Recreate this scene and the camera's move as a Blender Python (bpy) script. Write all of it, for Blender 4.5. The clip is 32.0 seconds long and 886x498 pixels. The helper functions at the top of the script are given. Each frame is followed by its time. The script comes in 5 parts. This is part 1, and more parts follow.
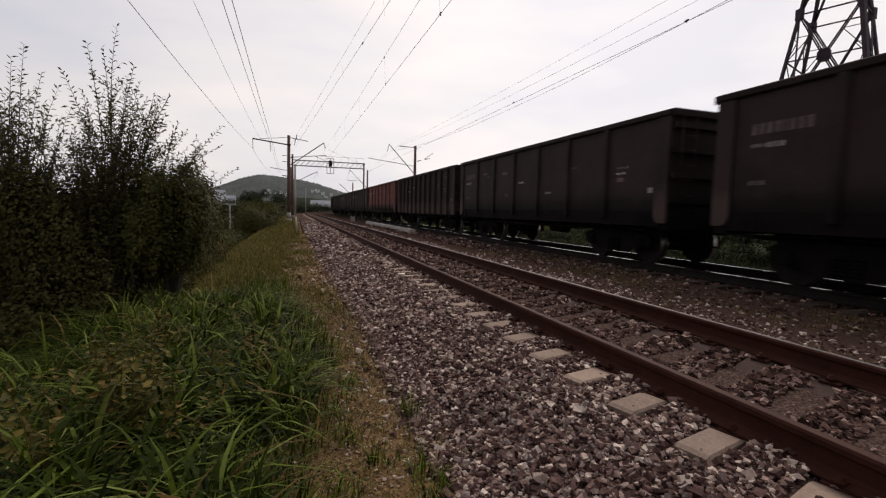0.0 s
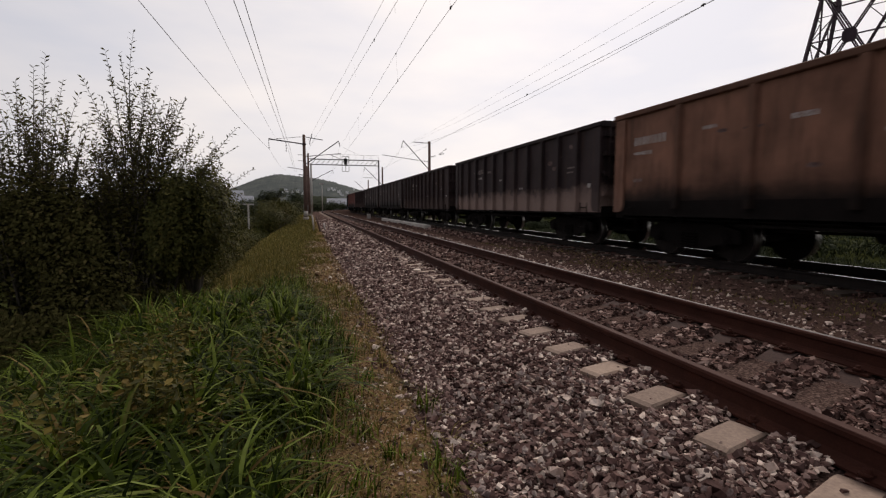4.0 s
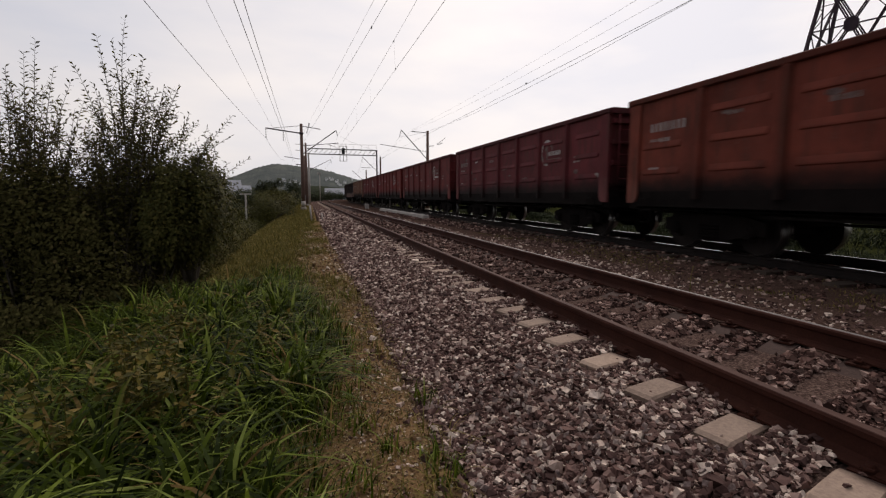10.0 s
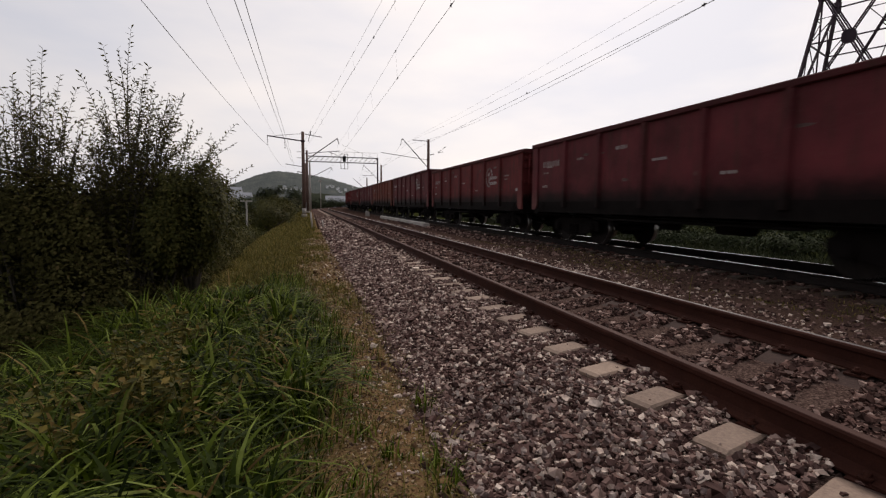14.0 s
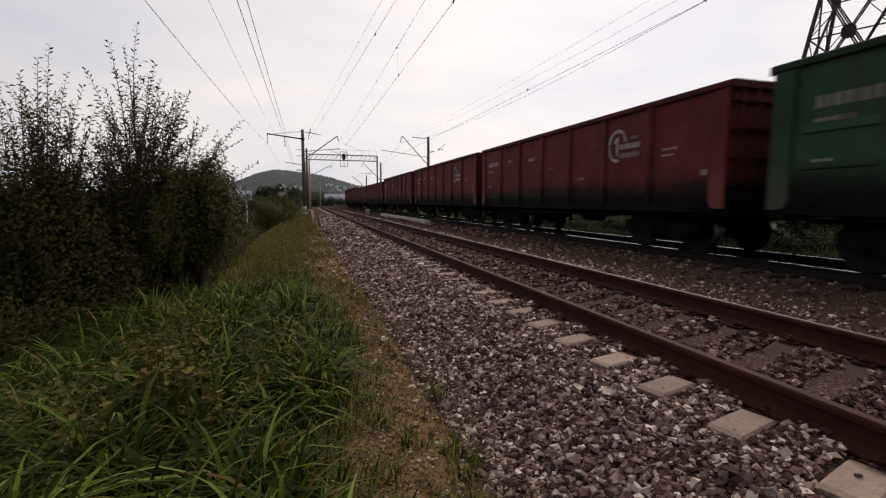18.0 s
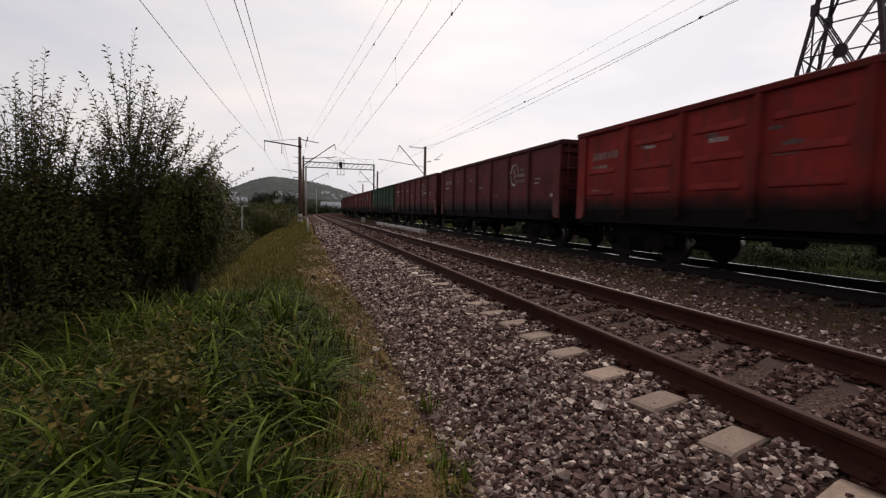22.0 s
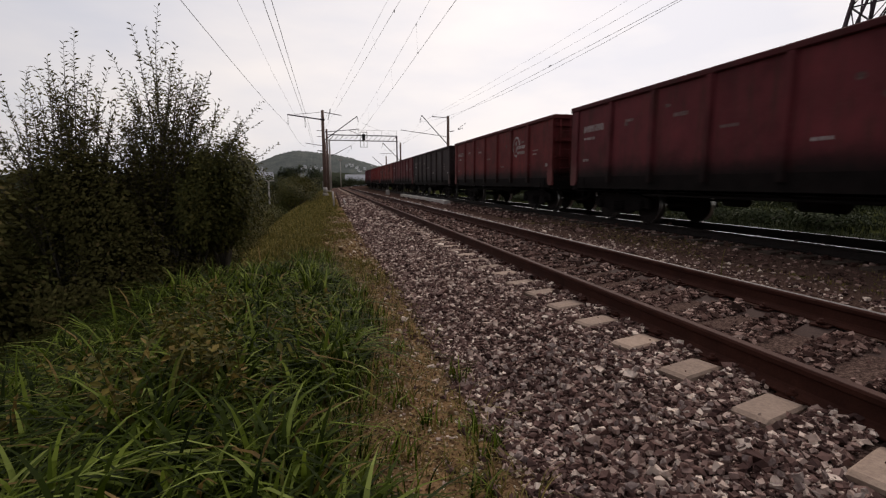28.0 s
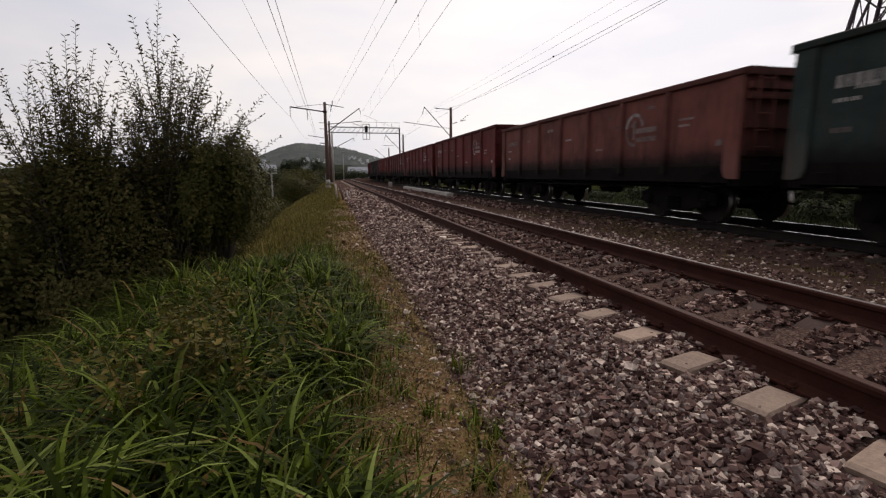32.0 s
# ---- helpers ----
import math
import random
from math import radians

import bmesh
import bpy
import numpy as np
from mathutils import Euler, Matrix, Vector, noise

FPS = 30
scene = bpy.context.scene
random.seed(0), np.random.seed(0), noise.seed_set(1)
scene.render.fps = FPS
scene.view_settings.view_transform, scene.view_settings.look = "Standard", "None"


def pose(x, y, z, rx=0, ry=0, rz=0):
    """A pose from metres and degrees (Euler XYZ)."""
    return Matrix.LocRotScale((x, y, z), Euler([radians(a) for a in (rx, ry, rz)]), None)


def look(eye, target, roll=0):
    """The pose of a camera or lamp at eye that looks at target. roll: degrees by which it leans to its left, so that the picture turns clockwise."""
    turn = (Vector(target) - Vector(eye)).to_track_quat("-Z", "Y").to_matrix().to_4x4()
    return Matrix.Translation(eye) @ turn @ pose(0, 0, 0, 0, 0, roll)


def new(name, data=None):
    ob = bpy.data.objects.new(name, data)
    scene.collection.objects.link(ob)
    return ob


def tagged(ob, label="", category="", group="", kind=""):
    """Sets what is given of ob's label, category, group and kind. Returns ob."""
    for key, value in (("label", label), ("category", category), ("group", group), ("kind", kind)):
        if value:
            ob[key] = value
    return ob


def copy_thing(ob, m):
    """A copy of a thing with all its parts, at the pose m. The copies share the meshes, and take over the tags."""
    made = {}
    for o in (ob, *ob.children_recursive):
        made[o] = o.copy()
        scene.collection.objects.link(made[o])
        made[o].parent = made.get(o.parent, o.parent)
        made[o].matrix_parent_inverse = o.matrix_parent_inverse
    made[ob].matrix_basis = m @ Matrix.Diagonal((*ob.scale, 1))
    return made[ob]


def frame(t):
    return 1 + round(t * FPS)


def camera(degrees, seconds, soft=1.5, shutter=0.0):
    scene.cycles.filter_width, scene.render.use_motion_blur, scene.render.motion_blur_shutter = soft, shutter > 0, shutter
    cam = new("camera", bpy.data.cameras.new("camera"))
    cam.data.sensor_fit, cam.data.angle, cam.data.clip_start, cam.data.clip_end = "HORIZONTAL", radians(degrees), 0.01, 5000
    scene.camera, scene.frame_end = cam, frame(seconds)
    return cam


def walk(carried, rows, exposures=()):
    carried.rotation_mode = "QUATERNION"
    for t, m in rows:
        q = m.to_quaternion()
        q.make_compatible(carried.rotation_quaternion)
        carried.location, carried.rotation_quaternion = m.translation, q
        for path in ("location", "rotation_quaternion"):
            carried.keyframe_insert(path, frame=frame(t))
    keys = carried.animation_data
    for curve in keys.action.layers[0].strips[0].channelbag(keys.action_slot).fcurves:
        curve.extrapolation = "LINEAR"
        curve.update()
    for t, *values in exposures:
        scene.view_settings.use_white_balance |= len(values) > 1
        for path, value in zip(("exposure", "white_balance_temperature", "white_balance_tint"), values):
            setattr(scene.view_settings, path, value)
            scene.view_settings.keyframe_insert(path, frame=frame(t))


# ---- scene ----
cam = camera(87.8, 32.0, soft=1.25, shutter=0.3)
PATH = [
    (0.0, -0.036, -0.019, 1.059, 85.31, -1.43, -18.19),
    (0.5, -0.024, -0.022, 1.063, 85.19, -1.45, -17.46),
    (1.0, -0.013, -0.021, 1.058, 85.09, -1.08, -18.84),
    (1.5, -0.008, -0.035, 1.059, 84.49, -0.33, -17.25),
    (2.0, -0.010, -0.047, 1.063, 85.00, 0.18, -16.42),
    (2.5, -0.015, -0.041, 1.062, 84.85, 0.02, -16.37),
    (3.0, -0.014, -0.042, 1.063, 84.81, 0.11, -16.54),
    (3.5, -0.012, -0.035, 1.059, 84.68, 0.02, -16.33),
    (5.5, -0.006, -0.017, 1.067, 84.73, -0.14, -16.17),
    (6.0, -0.007, -0.019, 1.058, 85.08, -0.35, -16.14),
    (6.5, -0.003, -0.016, 1.061, 84.52, -0.23, -15.90),
    (7.0, -0.009, -0.013, 1.059, 84.57, -0.34, -16.28),
    (7.5, -0.006, -0.011, 1.065, 84.53, -0.22, -16.39),
    (8.0, -0.002, -0.010, 1.063, 84.49, -0.43, -16.45),
    (8.5, 0.007, 0.000, 1.056, 84.36, -0.46, -16.52),
    (9.0, 0.002, 0.004, 1.054, 84.19, -0.39, -16.73),
    (9.5, 0.003, 0.014, 1.051, 83.75, -0.21, -16.72),
    (10.0, 0.006, 0.024, 1.059, 83.47, -0.14, -16.47),
    (10.5, 0.006, 0.020, 1.067, 83.50, -0.11, -16.07),
    (11.0, 0.003, 0.018, 1.069, 83.39, -0.03, -15.85),
    (11.5, 0.003, 0.009, 1.067, 84.17, -0.76, -16.83),
    (12.0, 0.013, 0.004, 1.056, 83.70, -0.64, -17.71),
    (12.5, 0.020, -0.009, 1.058, 83.78, 0.20, -17.75),
    (13.0, -0.012, -0.015, 1.059, 83.73, -0.52, -16.25),
    (13.5, -0.035, -0.006, 1.068, 84.02, -0.63, -16.66),
    (14.0, -0.013, -0.008, 1.065, 84.46, -0.46, -16.43),
    (14.5, 0.013, -0.019, 1.059, 83.78, -0.73, -16.53),
    (16.5, -0.085, -0.007, 1.036, 84.22, 0.60, -17.31),
    (17.0, -0.104, -0.010, 1.032, 83.48, 0.38, -17.40),
    (17.5, -0.108, -0.007, 1.027, 83.74, 0.29, -17.60),
    (18.0, -0.119, -0.020, 1.030, 84.17, -0.17, -16.52),
    (18.5, -0.123, -0.021, 1.030, 84.56, -0.27, -16.57),
    (19.0, -0.112, -0.008, 1.035, 84.23, -0.09, -18.05),
    (19.5, -0.093, 0.006, 1.032, 84.70, -0.88, -18.51),
    (20.0, -0.087, 0.012, 1.026, 85.36, -2.42, -20.08),
    (20.5, -0.086, -0.004, 1.024, 85.93, -2.04, -21.37),
    (21.0, -0.069, -0.000, 1.026, 86.00, -1.38, -22.44),
    (21.5, -0.079, 0.006, 1.028, 84.88, -1.34, -20.86),
    (22.0, -0.096, -0.010, 1.035, 85.37, -1.13, -17.00),
    (22.5, -0.112, -0.010, 1.033, 84.59, -0.48, -16.48),
    (23.0, -0.112, -0.008, 1.040, 84.13, -0.36, -16.43),
    (23.5, -0.120, -0.012, 1.033, 83.39, -0.58, -15.97),
    (24.0, -0.106, -0.002, 1.040, 82.79, 0.09, -15.41),
    (24.5, -0.099, 0.003, 1.032, 82.75, 0.24, -15.39),
    (25.0, -0.120, -0.013, 1.039, 82.79, -0.05, -14.80),
    (25.5, -0.110, 0.002, 1.027, 82.72, -0.34, -14.96),
    (27.5, -0.109, -0.008, 1.034, 82.02, 0.11, -14.19),
    (28.0, -0.111, -0.003, 1.030, 81.74, 0.13, -14.06),
    (28.5, -0.115, -0.006, 1.027, 81.56, 0.37, -13.85),
    (29.0, -0.104, -0.009, 1.039, 81.29, 0.58, -13.76),
    (29.5, -0.108, 0.001, 1.029, 81.03, 0.21, -13.87),
    (30.0, -0.118, -0.005, 1.034, 80.81, 0.16, -13.61),
    (30.5, -0.117, -0.009, 1.036, 80.94, 0.04, -13.36),
    (31.0, -0.109, -0.008, 1.034, 81.14, 0.01, -13.36),
    (31.5, -0.105, -0.008, 1.037, 80.92, 0.18, -13.89),
    (32.0, -0.103, -0.012, 1.040, 80.77, 0.31, -13.70),
]
walk(cam, [(t, pose(*r)) for t, *r in PATH], [(0.0, 0.0, 6800, 13.0), (28.0, 0.02, 6800, 13.0), (32.0, 0.08, 6800, 13.0)])

# ---- light: overcast evening sky, brightest ahead and to the right behind thin cloud ----
world = bpy.data.worlds.new("overcast_sky")
scene.world = world
world.use_nodes = True
wn, wl = world.node_tree.nodes, world.node_tree.links
wn.clear()
w_out = wn.new("ShaderNodeOutputWorld")
w_bg = wn.new("ShaderNodeBackground")
sky = wn.new("ShaderNodeTexSky")
sky.sky_type, sky.sun_disc = "NISHITA", False
sky.sun_elevation, sky.sun_rotation = radians(42), radians(34)
sky.air_density, sky.dust_density = 1.0, 3.0
w_co = wn.new("ShaderNodeTexCoord")
w_map = wn.new("ShaderNodeMapping")
w_map.inputs["Scale"].default_value = (1.0, 1.0, 3.2)
w_noise = wn.new("ShaderNodeTexNoise")
w_noise.inputs["Scale"].default_value, w_noise.inputs["Detail"].default_value = 2.1, 5.0
w_ramp = wn.new("ShaderNodeValToRGB")
w_ramp.color_ramp.elements[0].position, w_ramp.color_ramp.elements[1].position = 0.33, 0.66
w_ramp.color_ramp.elements[0].color = (7.0, 7.2, 7.95, 1)
w_ramp.color_ramp.elements[1].color = (9.2, 8.85, 8.75, 1)
w_glow = wn.new("ShaderNodeVectorMath")
w_glow.operation = "DOT_PRODUCT"
w_glow.inputs[1].default_value = Vector((0.55, 0.78, 0.32)).normalized()
w_rng = wn.new("ShaderNodeMapRange")
w_rng.inputs["From Min"].default_value, w_rng.inputs["From Max"].default_value = -0.4, 1.0
w_tint = wn.new("ShaderNodeMixRGB")
w_tint.inputs["Color1"].default_value, w_tint.inputs["Color2"].default_value = (0.43, 0.45, 0.47, 1), (1.15, 1.145, 1.14, 1)
w_mul = wn.new("ShaderNodeMixRGB")
w_mul.blend_type = "MULTIPLY"
w_mul.inputs["Fac"].default_value = 1.0
w_mix = wn.new("ShaderNodeMixRGB")
w_mix.inputs["Fac"].default_value = 0.9
wl.new(w_co.outputs["Generated"], w_map.inputs["Vector"])
wl.new(w_map.outputs["Vector"], w_noise.inputs["Vector"])
wl.new(w_noise.outputs["Fac"], w_ramp.inputs["Fac"])
wl.new(w_co.outputs["Generated"], w_glow.inputs[0])
wl.new(w_glow.outputs["Value"], w_rng.inputs["Value"])
wl.new(w_ramp.outputs["Color"], w_mul.inputs["Color1"])
wl.new(w_rng.outputs["Result"], w_tint.inputs["Fac"])
wl.new(w_tint.outputs["Color"], w_mul.inputs["Color2"])
wl.new(sky.outputs["Color"], w_mix.inputs["Color1"])
wl.new(w_mul.outputs["Color"], w_mix.inputs["Color2"])
wl.new(w_mix.outputs["Color"], w_bg.inputs["Color"])
w_bg.inputs["Strength"].default_value = 0.1
wl.new(w_bg.outputs["Background"], w_out.inputs["Surface"])

sun_data = bpy.data.lights.new("sun", "SUN")
sun_data.energy, sun_data.angle, sun_data.color = 1.2, radians(18), (1.0, 0.93, 0.86)
sun = new("sun", sun_data)
sun.matrix_world = look((26, 38, 42), (0, 0, 0))

# ---- plan: z = 0 is the top of the near rails, y runs along the line ----
AXIS_1, AXIS_2, Z_2 = 3.26, 9.25, -0.09
GAUGE = 1.595           # between rail centres
STRAIGHT, BEND = 88.0, 230.0   # the line is straight this far, then bends to the right


def along(d, x):
    """A point d metres along the line at the offset x, and the heading there."""
    if d <= STRAIGHT:
        return x, d, 0.0
    a = (d - STRAIGHT) / BEND
    return BEND - (BEND - x) * math.cos(a), STRAIGHT + (BEND - x) * math.sin(a), a


# ---- materials ----
def material(name, rough=0.8, metal=0.0, base=(0.5, 0.5, 0.5)):
    m = bpy.data.materials.new(name)
    m.use_nodes = True
    b = m.node_tree.nodes["Principled BSDF"]
    b.inputs["Roughness"].default_value, b.inputs["Metallic"].default_value = rough, metal
    b.inputs["Base Color"].default_value = (*base, 1)
    return m, m.node_tree.nodes, m.node_tree.links, b


def noise_node(n, l, scale, detail=4.0, coords=None, rough=0.55):
    t = n.new("ShaderNodeTexNoise")
    t.inputs["Scale"].default_value, t.inputs["Detail"].default_value = scale, detail
    t.inputs["Roughness"].default_value = rough
    if coords is not None:
        l.new(coords, t.inputs["Vector"])
    return t.outputs["Fac"]


def ramp_node(n, l, fac, stops):
    r = n.new("ShaderNodeValToRGB")
    e = r.color_ramp.elements
    while len(e) < len(stops):
        e.new(0.5)
    for el, (p, c) in zip(e, stops):
        el.position, el.color = p, (*c, 1)
    l.new(fac, r.inputs["Fac"])
    return r.outputs["Color"]


def mix_node(n, l, fac, a, b, blend="MIX"):
    x = n.new("ShaderNodeMixRGB")
    x.blend_type = blend
    for key, v in (("Fac", fac), ("Color1", a), ("Color2", b)):
        if isinstance(v, (int, float)):
            x.inputs[key].default_value = v
        elif isinstance(v, tuple):
            x.inputs[key].default_value = (*v, 1)
        else:
            l.new(v, x.inputs[key])
    return x.outputs["Color"]


def bump_node(n, l, b, height, strength=0.3, distance=0.02):
    u = n.new("ShaderNodeBump")
    u.inputs["Strength"].default_value, u.inputs["Distance"].default_value = strength, distance
    l.new(height, u.inputs["Height"])
    l.new(u.outputs["Normal"], b.inputs["Normal"])


def mottled(name, stops, scale=6.0, fine=60.0, rough=0.85, metal=0.0, bump=0.25, distance=0.01, world_space=False, spec=0.3):
    """Two scales of noise between a few colours, with relief."""
    m, n, l, b = material(name, rough, metal)
    b.inputs["Specular IOR Level"].default_value = spec
    if world_space:
        co = n.new("ShaderNodeNewGeometry").outputs["Position"]
    else:
        co = n.new("ShaderNodeTexCoord").outputs["Object"]
    big = noise_node(n, l, scale, 4, co)
    small = noise_node(n, l, fine, 3, co)
    fac = mix_node(n, l, 0.4, big, small)
    l.new(ramp_node(n, l, fac, stops), b.inputs["Base Color"])
    bump_node(n, l, b, small, bump, distance)
    return m


def island_tones(name, stops, rough=0.85, fine=40.0, bump=0.3, spec=0.25, trans=0.0):
    """Each loose piece takes its own tone."""
    m, n, l, b = material(name, rough)
    b.inputs["Specular IOR Level"].default_value = spec
    geo = n.new("ShaderNodeNewGeometry")
    tone = ramp_node(n, l, geo.outputs["Random Per Island"], stops)
    g = noise_node(n, l, fine, 3, geo.outputs["Position"])
    shade = ramp_node(n, l, g, [(0.3, (0.72, 0.72, 0.72)), (0.7, (1.12, 1.12, 1.12))])
    col = mix_node(n, l, 1.0, tone, shade, "MULTIPLY")
    l.new(col, b.inputs["Base Color"])
    if bump:
        bump_node(n, l, b, g, bump, 0.006)
    if trans:
        t = n.new("ShaderNodeBsdfTranslucent")
        l.new(col, t.inputs["Color"])
        x = n.new("ShaderNodeMixShader")
        x.inputs["Fac"].default_value = trans
        l.new(b.outputs["BSDF"], x.inputs[1])
        l.new(t.outputs["BSDF"], x.inputs[2])
        l.new(x.outputs["Shader"], n["Material Output"].inputs["Surface"])
    return m


STONE = island_tones("ballast_stone", [(0.0, (0.042, 0.022, 0.0195)), (0.3, (0.1, 0.055, 0.048)), (0.55, (0.18, 0.106, 0.09)),
                                       (0.74, (0.29, 0.196, 0.17)), (0.87, (0.53, 0.4, 0.335)), (1.0, (0.82, 0.68, 0.58))], spec=0.12)
DARK_STONE = island_tones("oily_stone", [(0.0, (0.03, 0.015, 0.012)), (0.4, (0.07, 0.0355, 0.029)), (0.72, (0.175, 0.0985, 0.081)), (0.9, (0.31, 0.205, 0.172)), (1.0, (0.52, 0.37, 0.312))], spec=0.12)
GRASS = island_tones("grass_blade", [(0.0, (0.009, 0.016, 0.001)), (0.3, (0.028, 0.044, 0.003)), (0.58, (0.066, 0.096, 0.008)), (0.8, (0.15, 0.195, 0.024)), (0.92, (0.3, 0.36, 0.09)), (0.945, (0.12, 0.075, 0.02)), (1.0, (0.3, 0.2, 0.075))], 0.55, 8.0, 0, 0.08, 0.4)
WEED_LEAF = island_tones("weed_leaf", [(0.0, (0.045, 0.0454, 0.0104)), (0.5, (0.105, 0.0937, 0.0182)), (0.85, (0.18, 0.142, 0.0286)), (1.0, (0.27, 0.17, 0.052))], 0.65, 6.0, 0, 0.15, 0.2)
GRIT = island_tones("path_grit", [(0.0, (0.1, 0.056, 0.028)), (0.45, (0.23, 0.138, 0.072)), (0.8, (0.35, 0.24, 0.14)), (0.94, (0.52, 0.41, 0.29)), (1.0, (0.7, 0.62, 0.52))], spec=0.12)
DRY_GRASS = island_tones("dry_grass", [(0.0, (0.055, 0.06, 0.012)), (0.45, (0.145, 0.125, 0.026)), (0.85, (0.235, 0.175, 0.05)), (1.0, (0.33, 0.25, 0.1))], 0.75, 8.0, 0, 0.1, 0.2)
STRAW = island_tones("straw", [(0.0, (0.16, 0.11, 0.04)), (0.5, (0.3, 0.22, 0.09)), (1.0, (0.46, 0.36, 0.17))], 0.8, 8.0, 0, 0.1, 0.2)
LEAF = island_tones("leaf", [(0.0, (0.05, 0.046, 0.015)), (0.5, (0.088, 0.08, 0.026)), (0.9, (0.12, 0.108, 0.036)), (1.0, (0.18, 0.135, 0.055))], 0.75, 6.0, 0, 0.06, 0.3)
LEAF_FRESH = island_tones("fresh_leaf", [(0.0, (0.036, 0.038, 0.009)), (0.5, (0.066, 0.066, 0.015)), (1.0, (0.115, 0.1, 0.026))], 0.65, 6.0, 0, 0.12, 0.2)
LEAF_FAR = island_tones("far_leaf", [(0.0, (0.024, 0.031, 0.015)), (0.6, (0.04, 0.05, 0.022)), (1.0, (0.06, 0.066, 0.03))], 0.8, 3.0, 0, 0.1)
BARK = mottled("bark", [(0.3, (0.05, 0.04, 0.03)), (0.7, (0.12, 0.1, 0.08))], 4, 50, 0.9)
CONCRETE = mottled("weathered_concrete", [(0.3, (0.2, 0.17, 0.145)), (0.5, (0.3, 0.26, 0.215)), (0.7, (0.37, 0.33, 0.275))], 3, 45, 0.9, world_space=True, bump=0.35)
MAST_CONCRETE = mottled("mast_concrete", [(0.3, (0.1, 0.06, 0.048)), (0.7, (0.18, 0.115, 0.095))], 2, 30, 0.9, world_space=True)
PALE_CONCRETE = mottled("pale_concrete", [(0.3, (0.36, 0.325, 0.3)), (0.7, (0.55, 0.505, 0.465))], 1.5, 18, 0.9, world_space=True)
OLD_WOOD = mottled("creosoted_timber", [(0.3, (0.035, 0.024, 0.018)), (0.7, (0.085, 0.06, 0.045))], 3, 40, 0.85, world_space=True)
RUST = mottled("rail_rust", [(0.3, (0.028, 0.009, 0.0058)), (0.55, (0.048, 0.0155, 0.01)), (0.75, (0.076, 0.0272, 0.017))], 5, 70, 0.85, 0.0, world_space=True, spec=0.15)
HEAD_WORN = mottled("worn_rail_head", [(0.3, (0.05, 0.021, 0.0155)), (0.7, (0.085, 0.038, 0.028))], 3, 50, 0.75, 0.0, 0.1, 0.002, True, 0.2)
HEAD_BRIGHT = mottled("bright_rail_head", [(0.3, (0.5, 0.48, 0.47)), (0.7, (0.62, 0.6, 0.58))], 3, 50, 0.12, 1.0, 0.02, 0.001, True, 0.5)
HEAD_SHINY = mottled("polished_rail_head", [(0.3, (0.3, 0.27, 0.26)), (0.7, (0.44, 0.41, 0.39))], 3, 50, 0.3, 1.0, 0.05, 0.001, True, 0.5)
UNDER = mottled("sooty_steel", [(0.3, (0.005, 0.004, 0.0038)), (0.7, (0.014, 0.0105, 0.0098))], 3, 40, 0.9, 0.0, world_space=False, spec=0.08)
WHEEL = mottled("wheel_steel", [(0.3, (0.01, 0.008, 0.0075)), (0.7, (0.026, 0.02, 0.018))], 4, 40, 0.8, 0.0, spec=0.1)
TREAD = mottled("wheel_tread", [(0.3, (0.28, 0.26, 0.25)), (0.7, (0.42, 0.4, 0.38))], 4, 40, 0.32, 1.0)
STEEL = mottled("dark_steel", [(0.3, (0.035, 0.022, 0.03)), (0.7, (0.07, 0.045, 0.058))], 2, 30, 0.6, 0.5)
GALVANISED = mottled("galvanised_steel", [(0.3, (0.2, 0.19, 0.19)), (0.7, (0.32, 0.31, 0.3))], 2, 30, 0.55, 0.5)
WIRE = mottled("wire", [(0.3, (0.03, 0.026, 0.03)), (0.7, (0.05, 0.045, 0.05))], 2, 30, 0.6, 0.3)
PORCELAIN = mottled("brown_porcelain", [(0.3, (0.03, 0.02, 0.018)), (0.7, (0.05, 0.032, 0.026))], 2, 30, 0.25)
WHITE_PAINT = mottled("faded_white_paint", [(0.33, (0.16, 0.13, 0.125)), (0.46, (0.42, 0.39, 0.38)), (0.66, (0.56, 0.53, 0.51))], 7, 40, 0.8)
wp_n, wp_l = WHITE_PAINT.node_tree.nodes, WHITE_PAINT.node_tree.links
wp_info = wp_n.new("ShaderNodeObjectInfo")
wp_old = wp_n["Principled BSDF"].inputs["Base Color"].links[0].from_socket
wp_l.new(mix_node(wp_n, wp_l, 1.0, wp_old, ramp_node(wp_n, wp_l, wp_info.outputs["Random"], [(0.0, (0.3, 0.23, 0.22)), (0.5, (0.62, 0.56, 0.54)), (1.0, (1, 1, 1))]), "MULTIPLY"), wp_n["Principled BSDF"].inputs["Base Color"])
CHALK = mottled("chalky_smear", [(0.35, (0.05, 0.024, 0.022)), (0.52, (0.11, 0.07, 0.066)), (0.7, (0.24, 0.18, 0.17))], 5, 30, 0.9)
LAMP_BLACK = mottled("signal_black", [(0.3, (0.012, 0.012, 0.012)), (0.7, (0.025, 0.025, 0.025))], 2, 30, 0.7)
HOUSE_WALL = mottled("pale_render", [(0.3, (0.5, 0.49, 0.48)), (0.7, (0.66, 0.65, 0.63))], 0.3, 4, 0.9)
# extra brightness is put into this wall colour against the backlight
FAR_WALL = mottled("brightened_far_wall", [(0.3, (0.84, 0.83, 0.82)), (0.7, (0.9, 0.89, 0.88))], 0.3, 4, 0.9)
HOUSE_ROOF = mottled("grey_roof", [(0.3, (0.22, 0.23, 0.26)), (0.7, (0.36, 0.37, 0.4))], 0.3, 4, 0.8)
HOUSE_GLASS = mottled("dark_window", [(0.3, (0.04, 0.045, 0.05)), (0.7, (0.07, 0.075, 0.08))], 0.3, 4, 0.2)
